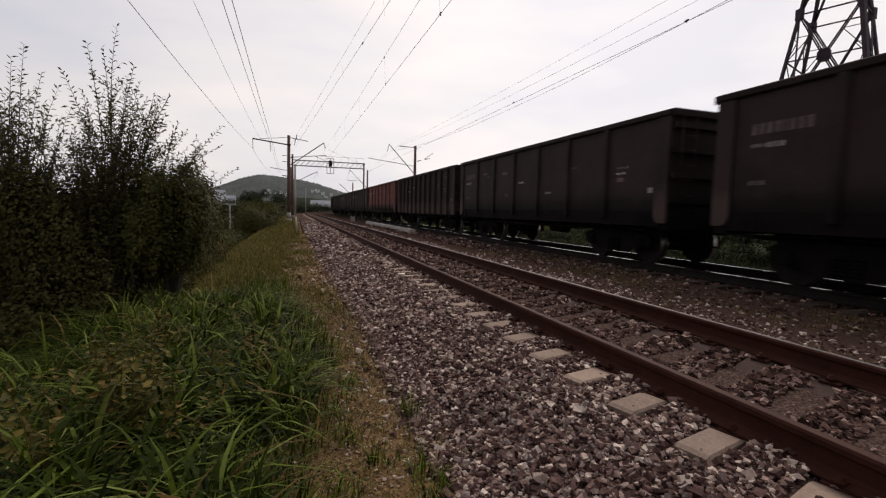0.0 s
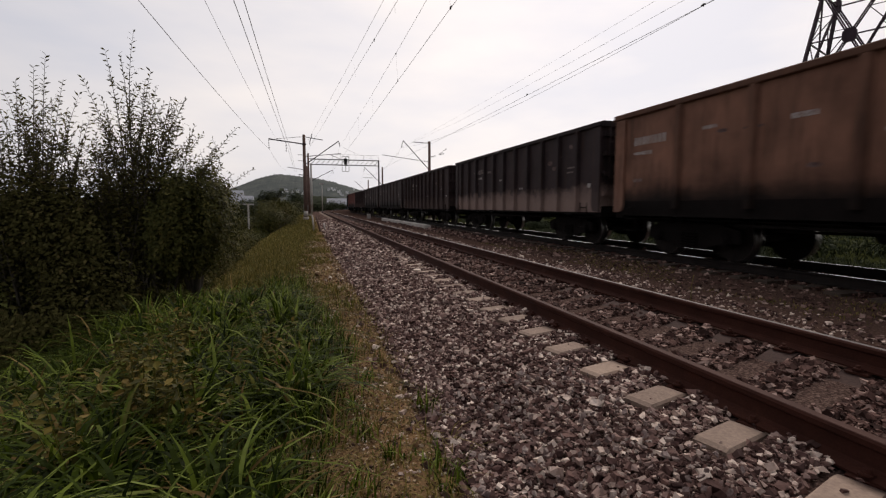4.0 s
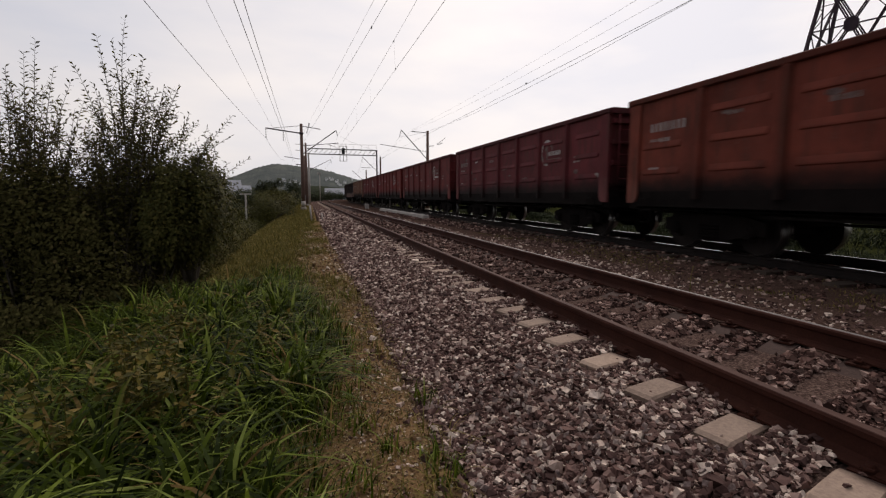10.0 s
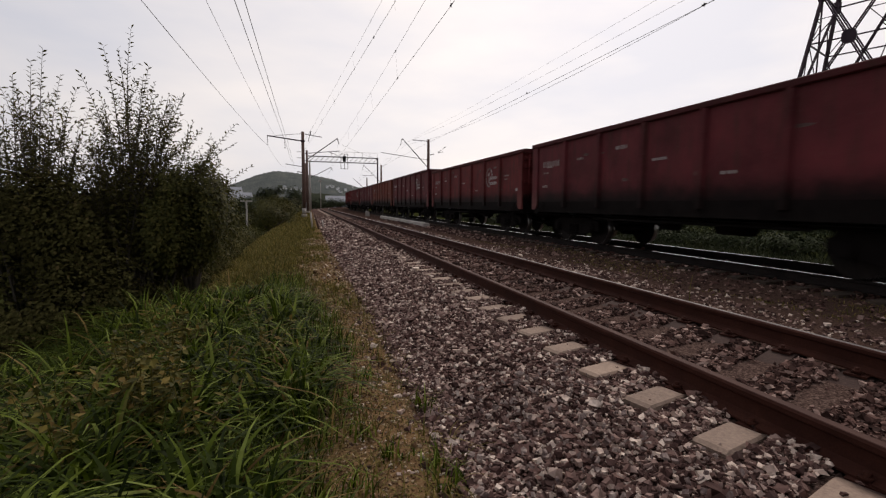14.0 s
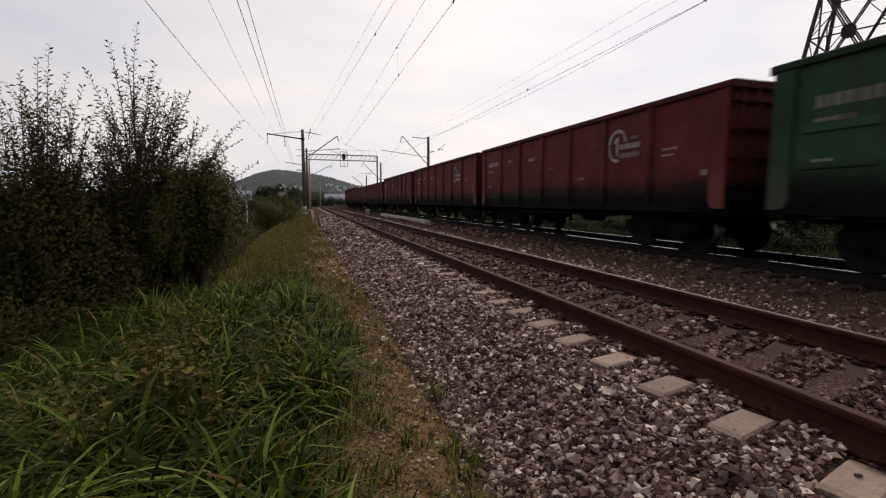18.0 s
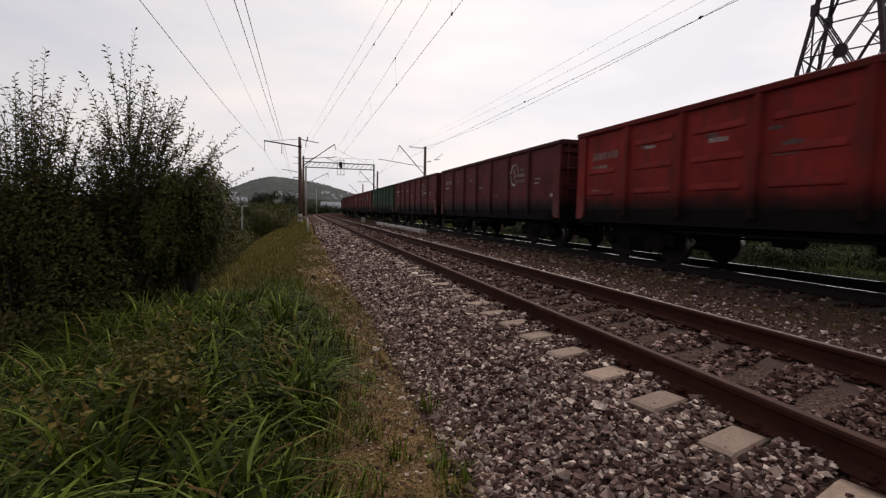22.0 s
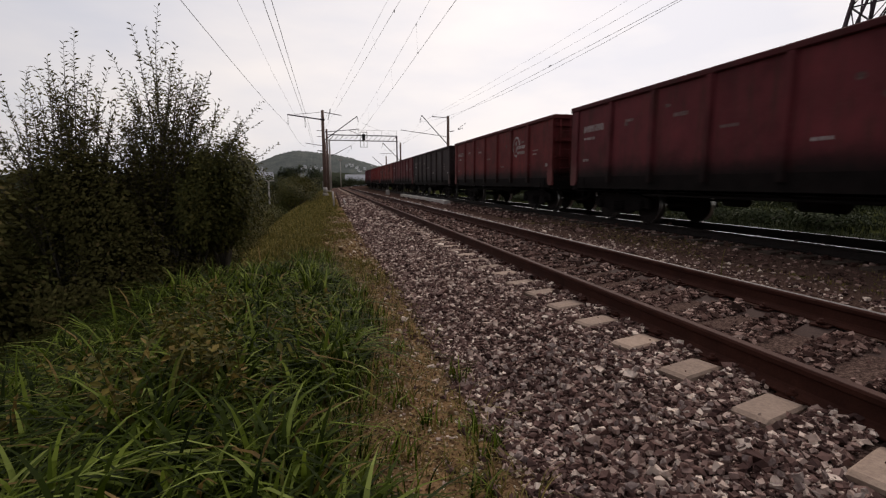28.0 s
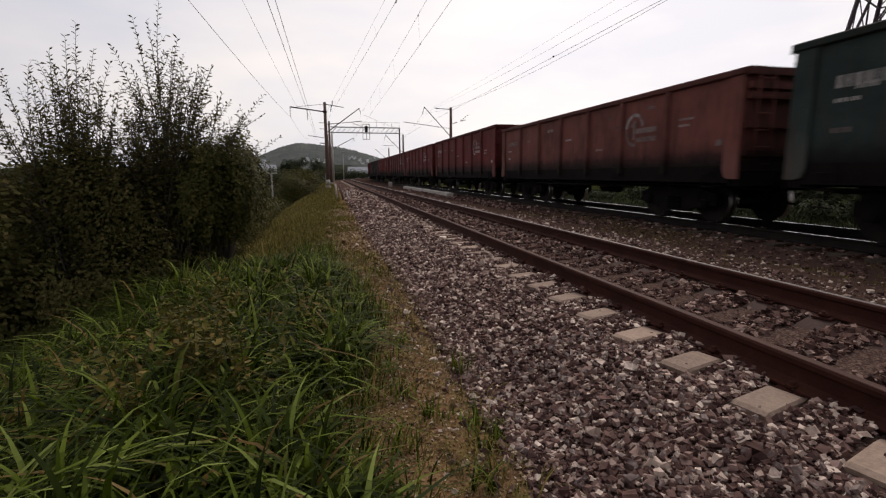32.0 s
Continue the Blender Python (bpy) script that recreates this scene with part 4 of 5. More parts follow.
for i in range(16):
    y = -6 + 12 * i + rng.uniform(-3, 3)
    x = 30 + rng.uniform(0, 14)
    h = rng.uniform(0.8, 1.2)
    leafy_mass("far_side_tree", (x, y, gz(x, y) + h * 0.8), (4.0, 5.0, h), 1500, 240 + i, "low trees beyond the far track", LEAF_FAR, 0.4, "trees beyond the train", "tree")
g6 = soup("far_side_grass", *tufts(4200, lambda x, y: x > 12.0, 9, 0.16, 0.1, 0.3, 0.02, 0.8, 26, (12.0, 19.0, 1.0, 34.0)), LEAF_FAR)
g8 = soup("field_grass", *tufts(2600, lambda x, y: x > 18, 8, 0.4, 0.2, 0.5, 0.05, 0.8, 28, (18.0, 48.0, 0.0, 50.0)), LEAF_FAR)
tagged(g8, "rough olive grass on the low field", "grass", kind="stuff")
tagged(g6, "rough grass beyond the far track", "grass", kind="stuff")

g7 = soup("trackside_weeds", *tufts(1100, lambda x, y: np.sin(1.3 * y + 0.4 * x) + np.sin(2.1 * x - 0.7 * y) > -0.1, 7, 0.12, 0.03, 0.09, 0.01, 0.9, 27, (6.0, 8.3, 2.5, 16.0)), DRY_GRASS)
tagged(g7, "sparse low weeds in the dirty ballast beside the train", "weeds", kind="stuff")

# ---- distance: woods, hills, houses ----
def ridge(name, y, x0, x1, foot, crest, mat, label, depth, steps=160, rough=0.0, seed=0):
    """A long hill: crest(u) is its height over the width."""
    rs = np.random.RandomState(seed)
    xs = np.linspace(x0, x1, steps)
    top = np.array([crest(x) for x in xs])
    rows = []
    for k, (w, dy) in enumerate(((0.0, 0.0), (0.35, 0.2), (0.68, 0.45), (0.88, 0.7), (1.0, 1.0))):
        jig = rs.uniform(-0.008, 0.008, steps) * (top - foot) if 0 < k < 4 else 0
        rows.append(np.stack([xs, np.full(steps, y + depth * dy), foot + (top - foot) * w + jig + (rs.uniform(-rough, rough, steps) if k == 4 else 0)], -1))
    rows.append(np.stack([xs, np.full(steps, y + depth * 1.8), np.full(steps, foot)], -1))
    v = np.concatenate(rows)
    i = np.arange(len(rows) * steps).reshape(len(rows), steps)
    f = np.stack([i[:-1, :-1], i[:-1, 1:], i[1:, 1:], i[1:, :-1]], -1).reshape(-1, 4)
    return tagged(soup(name, v, f, mat, True), label, "hill", kind="structure")


def bell(x, c, w):
    return math.exp(-((x - c) / w) ** 2)


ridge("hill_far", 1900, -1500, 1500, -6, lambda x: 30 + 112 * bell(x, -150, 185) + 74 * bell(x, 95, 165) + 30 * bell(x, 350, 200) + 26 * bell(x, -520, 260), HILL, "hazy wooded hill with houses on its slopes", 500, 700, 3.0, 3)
ridge("hill_near", 900, -900, 900, -5, lambda x: 19 + 4 * math.sin(x / 47) + 3 * math.sin(x / 21 + 1), WOODS, "low wooded rise before the hill", 160, 300, 1.2, 4)
ridge("woods_far", 330, -420, 420, -4, lambda x: 6.0 + 1.3 * math.sin(x / 13) + 0.9 * math.sin(x / 5.1 + 1), WOODS, "line of far trees", 25, 420, 0.7, 5)


def house(x, y, z, w, d, h, label, storeys=2, flat=False, wall=HOUSE_WALL):
    """A far house: walls, roof, rows of windows."""
    root = new("house")
    root.location = (x, y, z)
    part("wall", box(bmesh.new(), -w / 2, w / 2, 0, d, -6, h), wall, root)
    if flat:
        part("roof", box(bmesh.new(), -w / 2 - 0.4, w / 2 + 0.4, -0.4, d + 0.4, h, h + 0.35), HOUSE_ROOF, root)
    else:
        part("roof", prism(bmesh.new(), [(-0.5, h), (d / 2, h + 0.3 * d), (d + 0.5, h)], "x", -w / 2 - 0.4, w / 2 + 0.4), HOUSE_ROOF, root)
    n = max(2, int(w / 3))
    for s in range(storeys):
        for i in range(n):
            xc = -w / 2 + (i + 0.5) * w / n
            zc = h * (s + 0.5) / storeys
            part("window", box(bmesh.new(), xc - w / n * 0.22, xc + w / n * 0.22, -0.06, 0.02, zc - 0.6, zc + 0.6), HOUSE_GLASS, root)
    return tagged(root, label, "house", "far houses")


house(-21.0, 150, -1.5, 9, 7, 3.6, "low grey-roofed shed among bushes", 1)
house(-27.5, 175, -1.0, 10, 8, 5.2, "pale house with a grey roof", 2)
house(-34.0, 215, -1.0, 12, 9, 6.0, "pale house behind trees", 2)
house(20.0, 300, -0.5, 16, 14, 2.4, "long bluish-grey building beyond the bend", 1, False, HOUSE_ROOF)
house(30.0, 330, -0.5, 9, 10, 4.0, "pale flat-roofed building beyond the bend", 2, True)
for i in range(40):
    # villages on the slopes: left of the summit, below it, and along the right-hand shoulder
    x = (rng.uniform(-330, -270), rng.gauss(-75, 30), rng.gauss(105, 34), rng.uniform(150, 330))[i % 4]
    z = rng.uniform(50, 66) if i % 4 < 2 else rng.uniform(48, 82)
    crest = 36 + 112 * bell(x, -150, 185) + 74 * bell(x, 95, 165) + 30 * bell(x, 350, 200)
    dy = float(np.interp((z + 6) / crest, (0.0, 0.35, 0.68, 0.88, 1.0), (0.0, 0.2, 0.45, 0.7, 1.0)))
    house(x, 1900 + 500 * dy - 14, z, rng.uniform(5, 12), 9, rng.uniform(3.2, 5.5), "tiny white house on the hillside", 2, i % 2 == 0, FAR_WALL)


# ---- overhead line ----
def insulator(root, a, b, r=0.07, n=4):
    """A string of discs from a to b."""
    a, b = Vector(a), Vector(b)
    bm = rod(bmesh.new(), a, b, 0.014, 6)
    for i in range(n):
        c = a.lerp(b, (i + 0.5) / n)
        w = (b - a).normalized() * 0.03
        rod(bm, c - w, c + w, r, 10, r * 0.55)
    part("insulator", bm, PORCELAIN, root)


def mast(x, y, top, label, r=0.19):
    root = new("catenary_mast")
    g = gz(x, y)
    root.location = (x, y, g)
    part("pole", rod(bmesh.new(), (0, 0, -0.1), (0, 0, top - g), r, 16, r * 0.72), MAST_CONCRETE, root)
    part("footing", rod(bmesh.new(), (0, 0, -0.1), (0, 0, 0.35), r + 0.14, 12, r + 0.08), CONCRETE, root)
    return tagged(root, label, "mast", "catenary masts")


def tube(root, name, pts, r=0.03, mat=STEEL):
    return part(name, pipe(bmesh.new(), pts, r, 8), mat, root)


m1 = mast(-0.25, 48, 8.04, "brown concrete catenary mast with a crossarm beside the path")
g0 = -gz(-0.25, 48)


def at1(x, z):
    return (x + 0.25, 0, z + g0)


tube(m1, "crossarm", [at1(-3.52, 7.51), at1(-0.27, 7.13)], 0.06)
tube(m1, "stay", [at1(-2.85, 7.54), at1(-0.3, 7.85)], 0.02)
tube(m1, "feeder_arm", [at1(-0.1, 7.83), at1(1.55, 7.59)], 0.035)
tube(m1, "cantilever", [at1(-0.1, 5.2), at1(3.08, 7.55)], 0.045)
tube(m1, "registration_tube", [at1(-0.1, 5.95), at1(1.31, 6.1), at1(3.3, 6.33)], 0.03)
tube(m1, "steady_arm", [at1(2.2, 6.2), at1(3.26, 5.78)], 0.02)
for z in (5.5, 6.08):
    tube(m1, "bracket", [at1(-0.85, z), at1(-0.2, z)], 0.025)
tube(m1, "clamp", [at1(-0.25, 7.05), at1(-0.25, 7.22)], 0.2)
insulator(m1, at1(-3.5, 7.48), at1(-3.49, 6.55))
insulator(m1, at1(-1.94, 7.3), at1(-1.91, 6.3))
insulator(m1, at1(0.5, 8.14), at1(0.45, 7.75))
insulator(m1, at1(0.4, 7.75), at1(0.26, 7.12))
insulator(m1, at1(3.08, 7.52), at1(3.2, 7.02))
insulator(m1, at1(-0.1, 5.95), at1(0.6, 6.02))
part("white_band", rod(bmesh.new(), (0, 0, 0.4), (0, 0, 0.9), 0.2, 16, 0.198), PALE_CONCRETE, m1)

m2 = mast(13.0, 50, 8.16, "brown concrete catenary mast beyond the far track")
g2z = -gz(13.0, 50)


def at2(x, z):
    return (x - 13.0, 0, z + g2z)


tube(m2, "feeder_arm", [at2(11.57, 8.03), at2(12.95, 7.97)], 0.035)
tube(m2, "cantilever", [at2(10.07, 8.14), at2(12.95, 5.1)], 0.045)
tube(m2, "registration_tube", [at2(7.79, 6.55), at2(11.63, 6.1)], 0.03)
insulator(m2, at2(11.5, 6.1), at2(12.9, 5.95), 0.06, 5)
insulator(m2, at2(10.05, 8.1), at2(9.86, 7.4))
insulator(m2, at2(11.57, 8.03), at2(11.2, 8.05))
insulator(m2, at2(13.2, 6.5), at2(13.7, 6.62))
insulator(m2, at2(14.07, 6.79), at2(15.05, 7.5))
insulator(m2, at2(14.1, 6.75), at2(14.7, 6.9))
m3 = mast(13.98, 90, 8.6, "catenary mast further along the far track", 0.2)
tube(m3, "cantilever", [(-3.4, 0, 8.48 - gz(13.98, 90)), (-0.1, 0, 5.2 - gz(13.98, 90))], 0.05)
insulator(m3, (-3.4, 0, 8.4 - gz(13.98, 90)), (-3.6, 0, 7.6 - gz(13.98, 90)), 0.09)
m4 = mast(16.2, 130, 8.3, "far catenary mast over the wagons", 0.22)
tube(m4, "feeder_arm", [(-1.4, 0, 8.9 - gz(16.2, 130)), (1.6, 0, 8.9 - gz(16.2, 130))], 0.05)
tube(m4, "cantilever", [(-3.8, 0, 8.0 - gz(16.2, 130)), (-0.1, 0, 4.8 - gz(16.2, 130))], 0.06)
m5 = mast(-0.1, 104, 9.6, "thin catenary mast behind the nearer one", 0.2)
z5 = -gz(-0.1, 104)
tube(m5, "crossarm", [(-4.0, 0, 9.3 + z5), (-0.1, 0, 8.75 + z5)], 0.06)
tube(m5, "cantilever", [(0, 0, 6.0 + z5), (5.4, 0, 8.9 + z5)], 0.06)
insulator(m5, (5.4, 0, 8.9 + z5), (5.6, 0, 8.1 + z5), 0.09)
m6 = mast(0.15, 66, 8.2, "reddish concrete mast close behind the nearer one", 0.17)
tube(m6, "bracket", [(-1.3, 0, 5.3 - gz(0.15, 66)), (0, 0, 5.2 - gz(0.15, 66))], 0.06)

# signal gantry across both tracks
gantry = new("signal_gantry")
GY = 82
gantry.location = (0.6, GY, gz(0.6, GY))
gzz = -gz(0.6, GY)
part("leg", rod(bmesh.new(), (0, 0, 0), (0, 0, 8.3 + gzz), 0.2, 12, 0.15), PALE_CONCRETE, gantry, "pale concrete leg")
for dy in (-0.35, 0.35):
    part("leg", rod(bmesh.new(), (11.5, dy, gz(12.1, GY) + gzz), (11.5, dy * 0.6, 9.0 + gzz), 0.09, 8), STEEL, gantry)
for z0 in (8.1, 9.0):
    for dy in (-0.35, 0.35):
        part("chord", box(bmesh.new(), -0.2, 11.6, dy - 0.05, dy + 0.05, z0 + gzz - 0.05, z0 + gzz + 0.05), GALVANISED, gantry)
for i in range(14):
    x0 = i * 0.82
    for dy in (-0.35, 0.35):
        a, b = ((x0, dy, 8.1 + gzz), (x0 + 0.82, dy, 9.0 + gzz))
        part("brace", rod(bmesh.new(), a, b, 0.032, 5), GALVANISED, gantry)
    part("cross_tie", rod(bmesh.new(), (x0, -0.35, 9.0 + gzz), (x0, 0.35, 9.0 + gzz), 0.03, 5), GALVANISED, gantry)
bm = pipe(bmesh.new(), [(3.4, -0.4, 9.85 + gzz), (11.5, -0.4, 9.85 + gzz)], 0.022, 5)
for i in range(7):
    rod(bm, (3.6 + 1.3 * i, -0.4, 9.0 + gzz), (3.6 + 1.3 * i, -0.4, 9.85 + gzz), 0.02, 5)
part("hand_rail", bm, GALVANISED, gantry)
bm = bmesh.new()
for x in (5.15, 5.75, 6.3):
    for dy in (-0.75, -0.35):
        rod(bm, (x, dy, 7.0 + gzz), (x, dy, 9.5 + gzz), 0.028, 5)
for z in (7.0, 8.0, 8.7, 9.5):
    for dy in (-0.75, -0.35):
        rod(bm, (5.15, dy, z + gzz), (6.3, dy, z + gzz), 0.028, 5)
part("service_cage", bm, GALVANISED, gantry)
bm = box(bmesh.new(), 5.45, 5.95, -1.0, -0.8, 8.15 + gzz, 9.15 + gzz)
for k in range(3):
    rod(bm, (5.7, -1.0, 8.35 + 0.3 * k + gzz), (5.7, -1.2, 8.35 + 0.3 * k + gzz), 0.12, 10)
part("signal_head", bm, LAMP_BLACK, gantry, "black signal head seen from behind")
tagged(gantry, "grey lattice signal gantry across the tracks", "gantry")


def wire(pts, sag, label, r=0.011, group="overhead wires"):
    """A hanging wire through its supports."""
    bm, line = bmesh.new(), []
    for a, b in zip(pts, pts[1:]):
        a, b = Vector(a), Vector(b)
        n = 12 if sag else 2
        q = [a.lerp(b, i / n) - Vector((0, 0, 4 * sag * (i / n) * (1 - i / n))) for i in range(n + 1)]
        line += q if not line else q[1:]
    pipe(bm, line, r, 5)
    ob = part("overhead_wire", bm, WIRE)
    return tagged(ob, label, "wire", group)


wire([(3.4, -10, 5.78), (3.22, 48, 5.76), (3.4, 104, 5.8)], 0.06, "dark contact wire over the near track", 0.006)
wire([(3.3, -10, 7.0), (3.2, 48, 7.02), (4.6, 104, 7.4)], 0.31, "dark carrying wire over the near track", 0.005)
wire([(3.78, -10, 6.3), (0.0, 48, 6.4)], 0.0, "dark contact wire of the section ending at the mast", 0.0055)
wire([(3.76, -10, 6.9), (-0.15, 48, 7.0)], 0.1, "thin carrying wire of the section ending at the mast", 0.004)
wire([(9.2, -10, 5.88), (9.3, 50, 5.9), (10.0, 90, 5.7), (12.4, 130, 5.6)], 0.02, "dark contact wire over the far track", 0.007)
wire([(9.3, -10, 7.3), (9.86, 50, 7.4), (10.4, 90, 7.6), (12.4, 130, 7.9)], 1.52, "dark carrying wire over the far track", 0.006)
wire([(9.28, -10, 6.65), (9.86, 50, 7.5)], 0.62, "thin dark wire over the far track", 0.004)
wire([(-4.78, -12, 7.45), (-3.49, 48, 6.55), (-4.1, 104, 8.6)], 0.55, "dark feeder wire beside the line", 0.010)
wire([(-1.9, -12, 7.1), (-1.82, 48, 6.85), (-2.4, 104, 8.3)], 0.2, "dark feeder wire beside the line", 0.011)
wire([(-1.55, -12, 7.1), (-1.62, 48, 6.85), (-2.1, 104, 8.3)], 0.25, "dark feeder wire beside the line", 0.011)
wire([(-2.62, -12, 7.5), (-2.75, 48, 7.4)], 0.6, "thin dark wire beside the line", 0.006)
wire([(11.6, -12, 8.5), (11.3, 50, 8.25), (12.4, 90, 8.2)], 0.4, "thin dark wire beyond the far track", 0.004)
wire([(3.5, 48, 6.95), (12.3, 82, 8.9)], 0.15, "thin stay wire between mast and gantry", 0.01)
for i in range(6):   # droppers with their clamps
    y = 4.2 + 6.6 * i
    u = (y + 10) / 58
    wire([(3.3 - 0.1 * u, y, 7.0 - 1.24 * u * (1 - u)), (3.38 - 0.16 * u, y, 5.75)], 0, "short dropper between carrying and contact wire", 0.002, "wire droppers")
    wire([(3.76 - 3.9 * u, y + 2.2, 6.86), (3.78 - 3.78 * u, y + 2.2, 6.34)], 0, "short dropper between carrying and contact wire", 0.002, "wire droppers")


def clamp(x, y, z):
    bm = bmesh.new()
    rod(bm, (x, y - 0.06, z), (x, y + 0.06, z), 0.018, 6)
    rod(bm, (x, y, z - 0.05), (x, y, z + 0.03), 0.014, 6)
    tagged(part("wire_clamp", bm, WIRE), "small dark clamp on an overhead wire", "clamp", "wire clamps")


for y in (10.8, 17.4):
    u = (y + 10) / 58
    clamp(3.3 - 0.1 * u, y, 7.0 - 1.24 * u * (1 - u))
    clamp(3.4 - 0.18 * u, y, 5.73)
    clamp(3.78 - 3.78 * (y + 7.8) / 58, y - 2.2, 6.33)
for y in (9.3, 18.6):
    clamp(9.21, y, 5.88)

# ---- high-voltage pylon beyond the train ----
pylon = new("lattice_pylon")
HUB = Vector((45.6, 30.0, 16.7))
VIEW = Vector((0.84, 0.545, 0)).normalized()
SIDE = Vector((0.545, -0.84, 0)).normalized()
TURN = radians(-12)
U = SIDE * math.cos(TURN) + VIEW * math.sin(TURN)
W = VIEW * math.cos(TURN) - SIDE * math.sin(TURN)
APEX, TAPER = 36.0, 0.14
centre = HUB + W * (APEX - HUB.z) * TAPER
pz = gz(centre.x, centre.y)
pylon.location = (centre.x, centre.y, pz)


def leg_at(i, z):
    h = (APEX - z) * TAPER
    a, b = ((-1, -1), (1, -1), (1, 1), (-1, 1))[i % 4]
    return U * (a * h) + W * (b * h) + Vector((0, 0, z - pz))


LEVELS = [pz, 8.4, 20.2, 29.0, 33.0, 35.2]
for i in range(4):
    bm = bmesh.new()
    for z0, z1 in zip(LEVELS, LEVELS[1:]):
        rod(bm, leg_at(i, z0), leg_at(i, z1), 0.25 if i == 1 else 0.17, 4)
    for z in LEVELS[1:3]:
        c = leg_at(i, z)
        box(bm, c.x - 0.25, c.x + 0.25, c.y - 0.25, c.y + 0.25, c.z - 0.5, c.z + 0.5)
    part("leg", bm, STEEL, pylon, "dark riveted steel leg")
    for z0, z1 in zip(LEVELS, LEVELS[1:]):
        a0, a1, b0, b1 = leg_at(i, z0), leg_at(i, z1), leg_at(i + 1, z0), leg_at(i + 1, z1)
        h0, h1 = (APEX - z0), (APEX - z1)
        cross = (a0 * h1 + b1 * h0) / (h0 + h1)
        for p, q in ((a0, b1), (b0, a1)):
            part("brace", rod(rod(bmesh.new(), p + Vector((0, 0, 0.16)), q + Vector((0, 0, 0.16)), 0.07, 4), p - Vector((0, 0, 0.16)), q - Vector((0, 0, 0.16)), 0.07, 4), STEEL, pylon)
        la, lb = leg_at(i, cross.z + pz), leg_at(i + 1, cross.z + pz)
        part("tie", rod(bmesh.new(), la, lb, 0.075, 4), STEEL, pylon)
        part("tie", rod(bmesh.new(), a1, b1, 0.08, 4), STEEL, pylon)
        for leg, o0, o1 in ((la, a0, a1), (lb, b0, b1)):
            for o, c in ((o0, 0.5), (o1, 0.5)):
                part("lacing", rod(bmesh.new(), leg, cross.lerp(o, c), 0.045, 4), STEEL, pylon)
                part("lacing", rod(bmesh.new(), leg.lerp(o, 0.5), cross.lerp(o, c), 0.04, 4), STEEL, pylon)
        out = (leg_at(i, cross.z + pz) + leg_at(i + 1, cross.z + pz)) * 0.5
        nrm = Vector((out.x, out.y, 0)).normalized()
        sd = Vector((-nrm.y, nrm.x, 0))
        s = 0.5 if z0 > pz else 0.6
        if z1 < 30 and i == 0:
            bm = bmesh.new()
            ring = [(0.55, 1.0), (1.0, 0.55), (1.0, -0.55), (0.55, -1.0), (-0.55, -1.0), (-1.0, -0.55), (-1.0, 0.55), (-0.55, 1.0)]
            lo = [bm.verts.new(cross + sd * (u * s) + Vector((0, 0, v * s * 1.15)) + nrm * 0.12) for u, v in ring]
            hi = [bm.verts.new(cross + sd * (u * s) + Vector((0, 0, v * s * 1.15)) - nrm * 0.12) for u, v in ring]
            bm.faces.new(lo)
            bm.faces.new(hi[::-1])
            for k in range(8):
                bm.faces.new((lo[k], hi[k], hi[(k + 1) % 8], lo[(k + 1) % 8]))
            part("gusset_plate", bm, STEEL, pylon)
tagged(pylon, "tall purplish-dark steel lattice pylon beyond the train", "pylon")

# ---- small things by the line ----
for i in range(17):
    y0 = 27.4 + i * 1.02
    bm = box(bmesh.new(), 6.82, 7.22, y0, y0 + 0.97, gz(7.0, y0) - 0.05, -0.1 + 0.02 * (i % 3 == 1))
    bmesh.ops.bevel(bm, geom=bm.edges[:], offset=0.02, segments=1, affect="EDGES")
    b = part("kerb_block", bm, PALE_CONCRETE)
    tagged(b, "pale concrete block in a row between the tracks", "concrete block", "concrete blocks between the tracks")
bm = box(bmesh.new(), 6.2, 6.6, 51.0, 51.4, gz(6.4, 51) - 0.05, 0.22)
bmesh.ops.bevel(bm, geom=bm.edges[:], offset=0.03, segments=1, affect="EDGES")
tagged(part("cable_box", bm, PALE_CONCRETE), "small whitish cable box between the tracks", "cable box")
post = part("marker_post", rod(bmesh.new(), (0.28, 27.0, gz(0.28, 27) - 0.05), (0.2, 27.0, 0.55), 0.05, 8), PALE_CONCRETE)
tagged(post, "short whitish marker post at the verge", "post")
post = part("marker_post", rod(bmesh.new(), (0.62, 26.2, gz(0.62, 26.2) - 0.05), (0.4, 26.3, 0.5), 0.06, 8), MAST_CONCRETE)
tagged(post, "dark leaning marker post at the verge", "post")
post = part("marker_post", rod(bmesh.new(), (0.9, 27.2, gz(0.9, 27.2) - 0.05), (0.82, 27.2, 0.1), 0.045, 8), PALE_CONCRETE)
tagged(post, "low whitish marker post by the ballast", "post")
tp = new("white_post")
tp.location = (-6.95, 60, gz(-6.95, 60))
hz = 1.3 - gz(-6.95, 60)
part("upright", box(bmesh.new(), -0.09, 0.09, -0.09, 0.09, -0.05, hz - 0.12), PALE_CONCRETE, tp)
part("crossbar", box(bmesh.new(), -0.65, 0.65, -0.1, 0.1, hz - 0.12, hz + 0.04), PALE_CONCRETE, tp)
tagged(tp, "whitish concrete post with a crossbar among bushes", "post")
lamp = new("street_lamp")
lamp.location = (3.3, 116, gz(3.3, 116))
part("pole", rod(bmesh.new(), (0, 0, -0.05), (0, 0, 6.6), 0.11, 10, 0.08), PALE_CONCRETE, lamp)
part("lamp_head", box(bmesh.new(), -0.55, 0.35, -0.25, 0.25, 6.5, 6.85), PALE_CONCRETE, lamp)
tagged(lamp, "pale street lamp by the bend", "street lamp")
cab = new("relay_cabinet")
cab.location = (-0.45, 96, gz(-0.45, 96))
part("body", box(bmesh.new(), -0.45, 0.45, -0.3, 0.3, -0.05, 1.5), GALVANISED, cab)
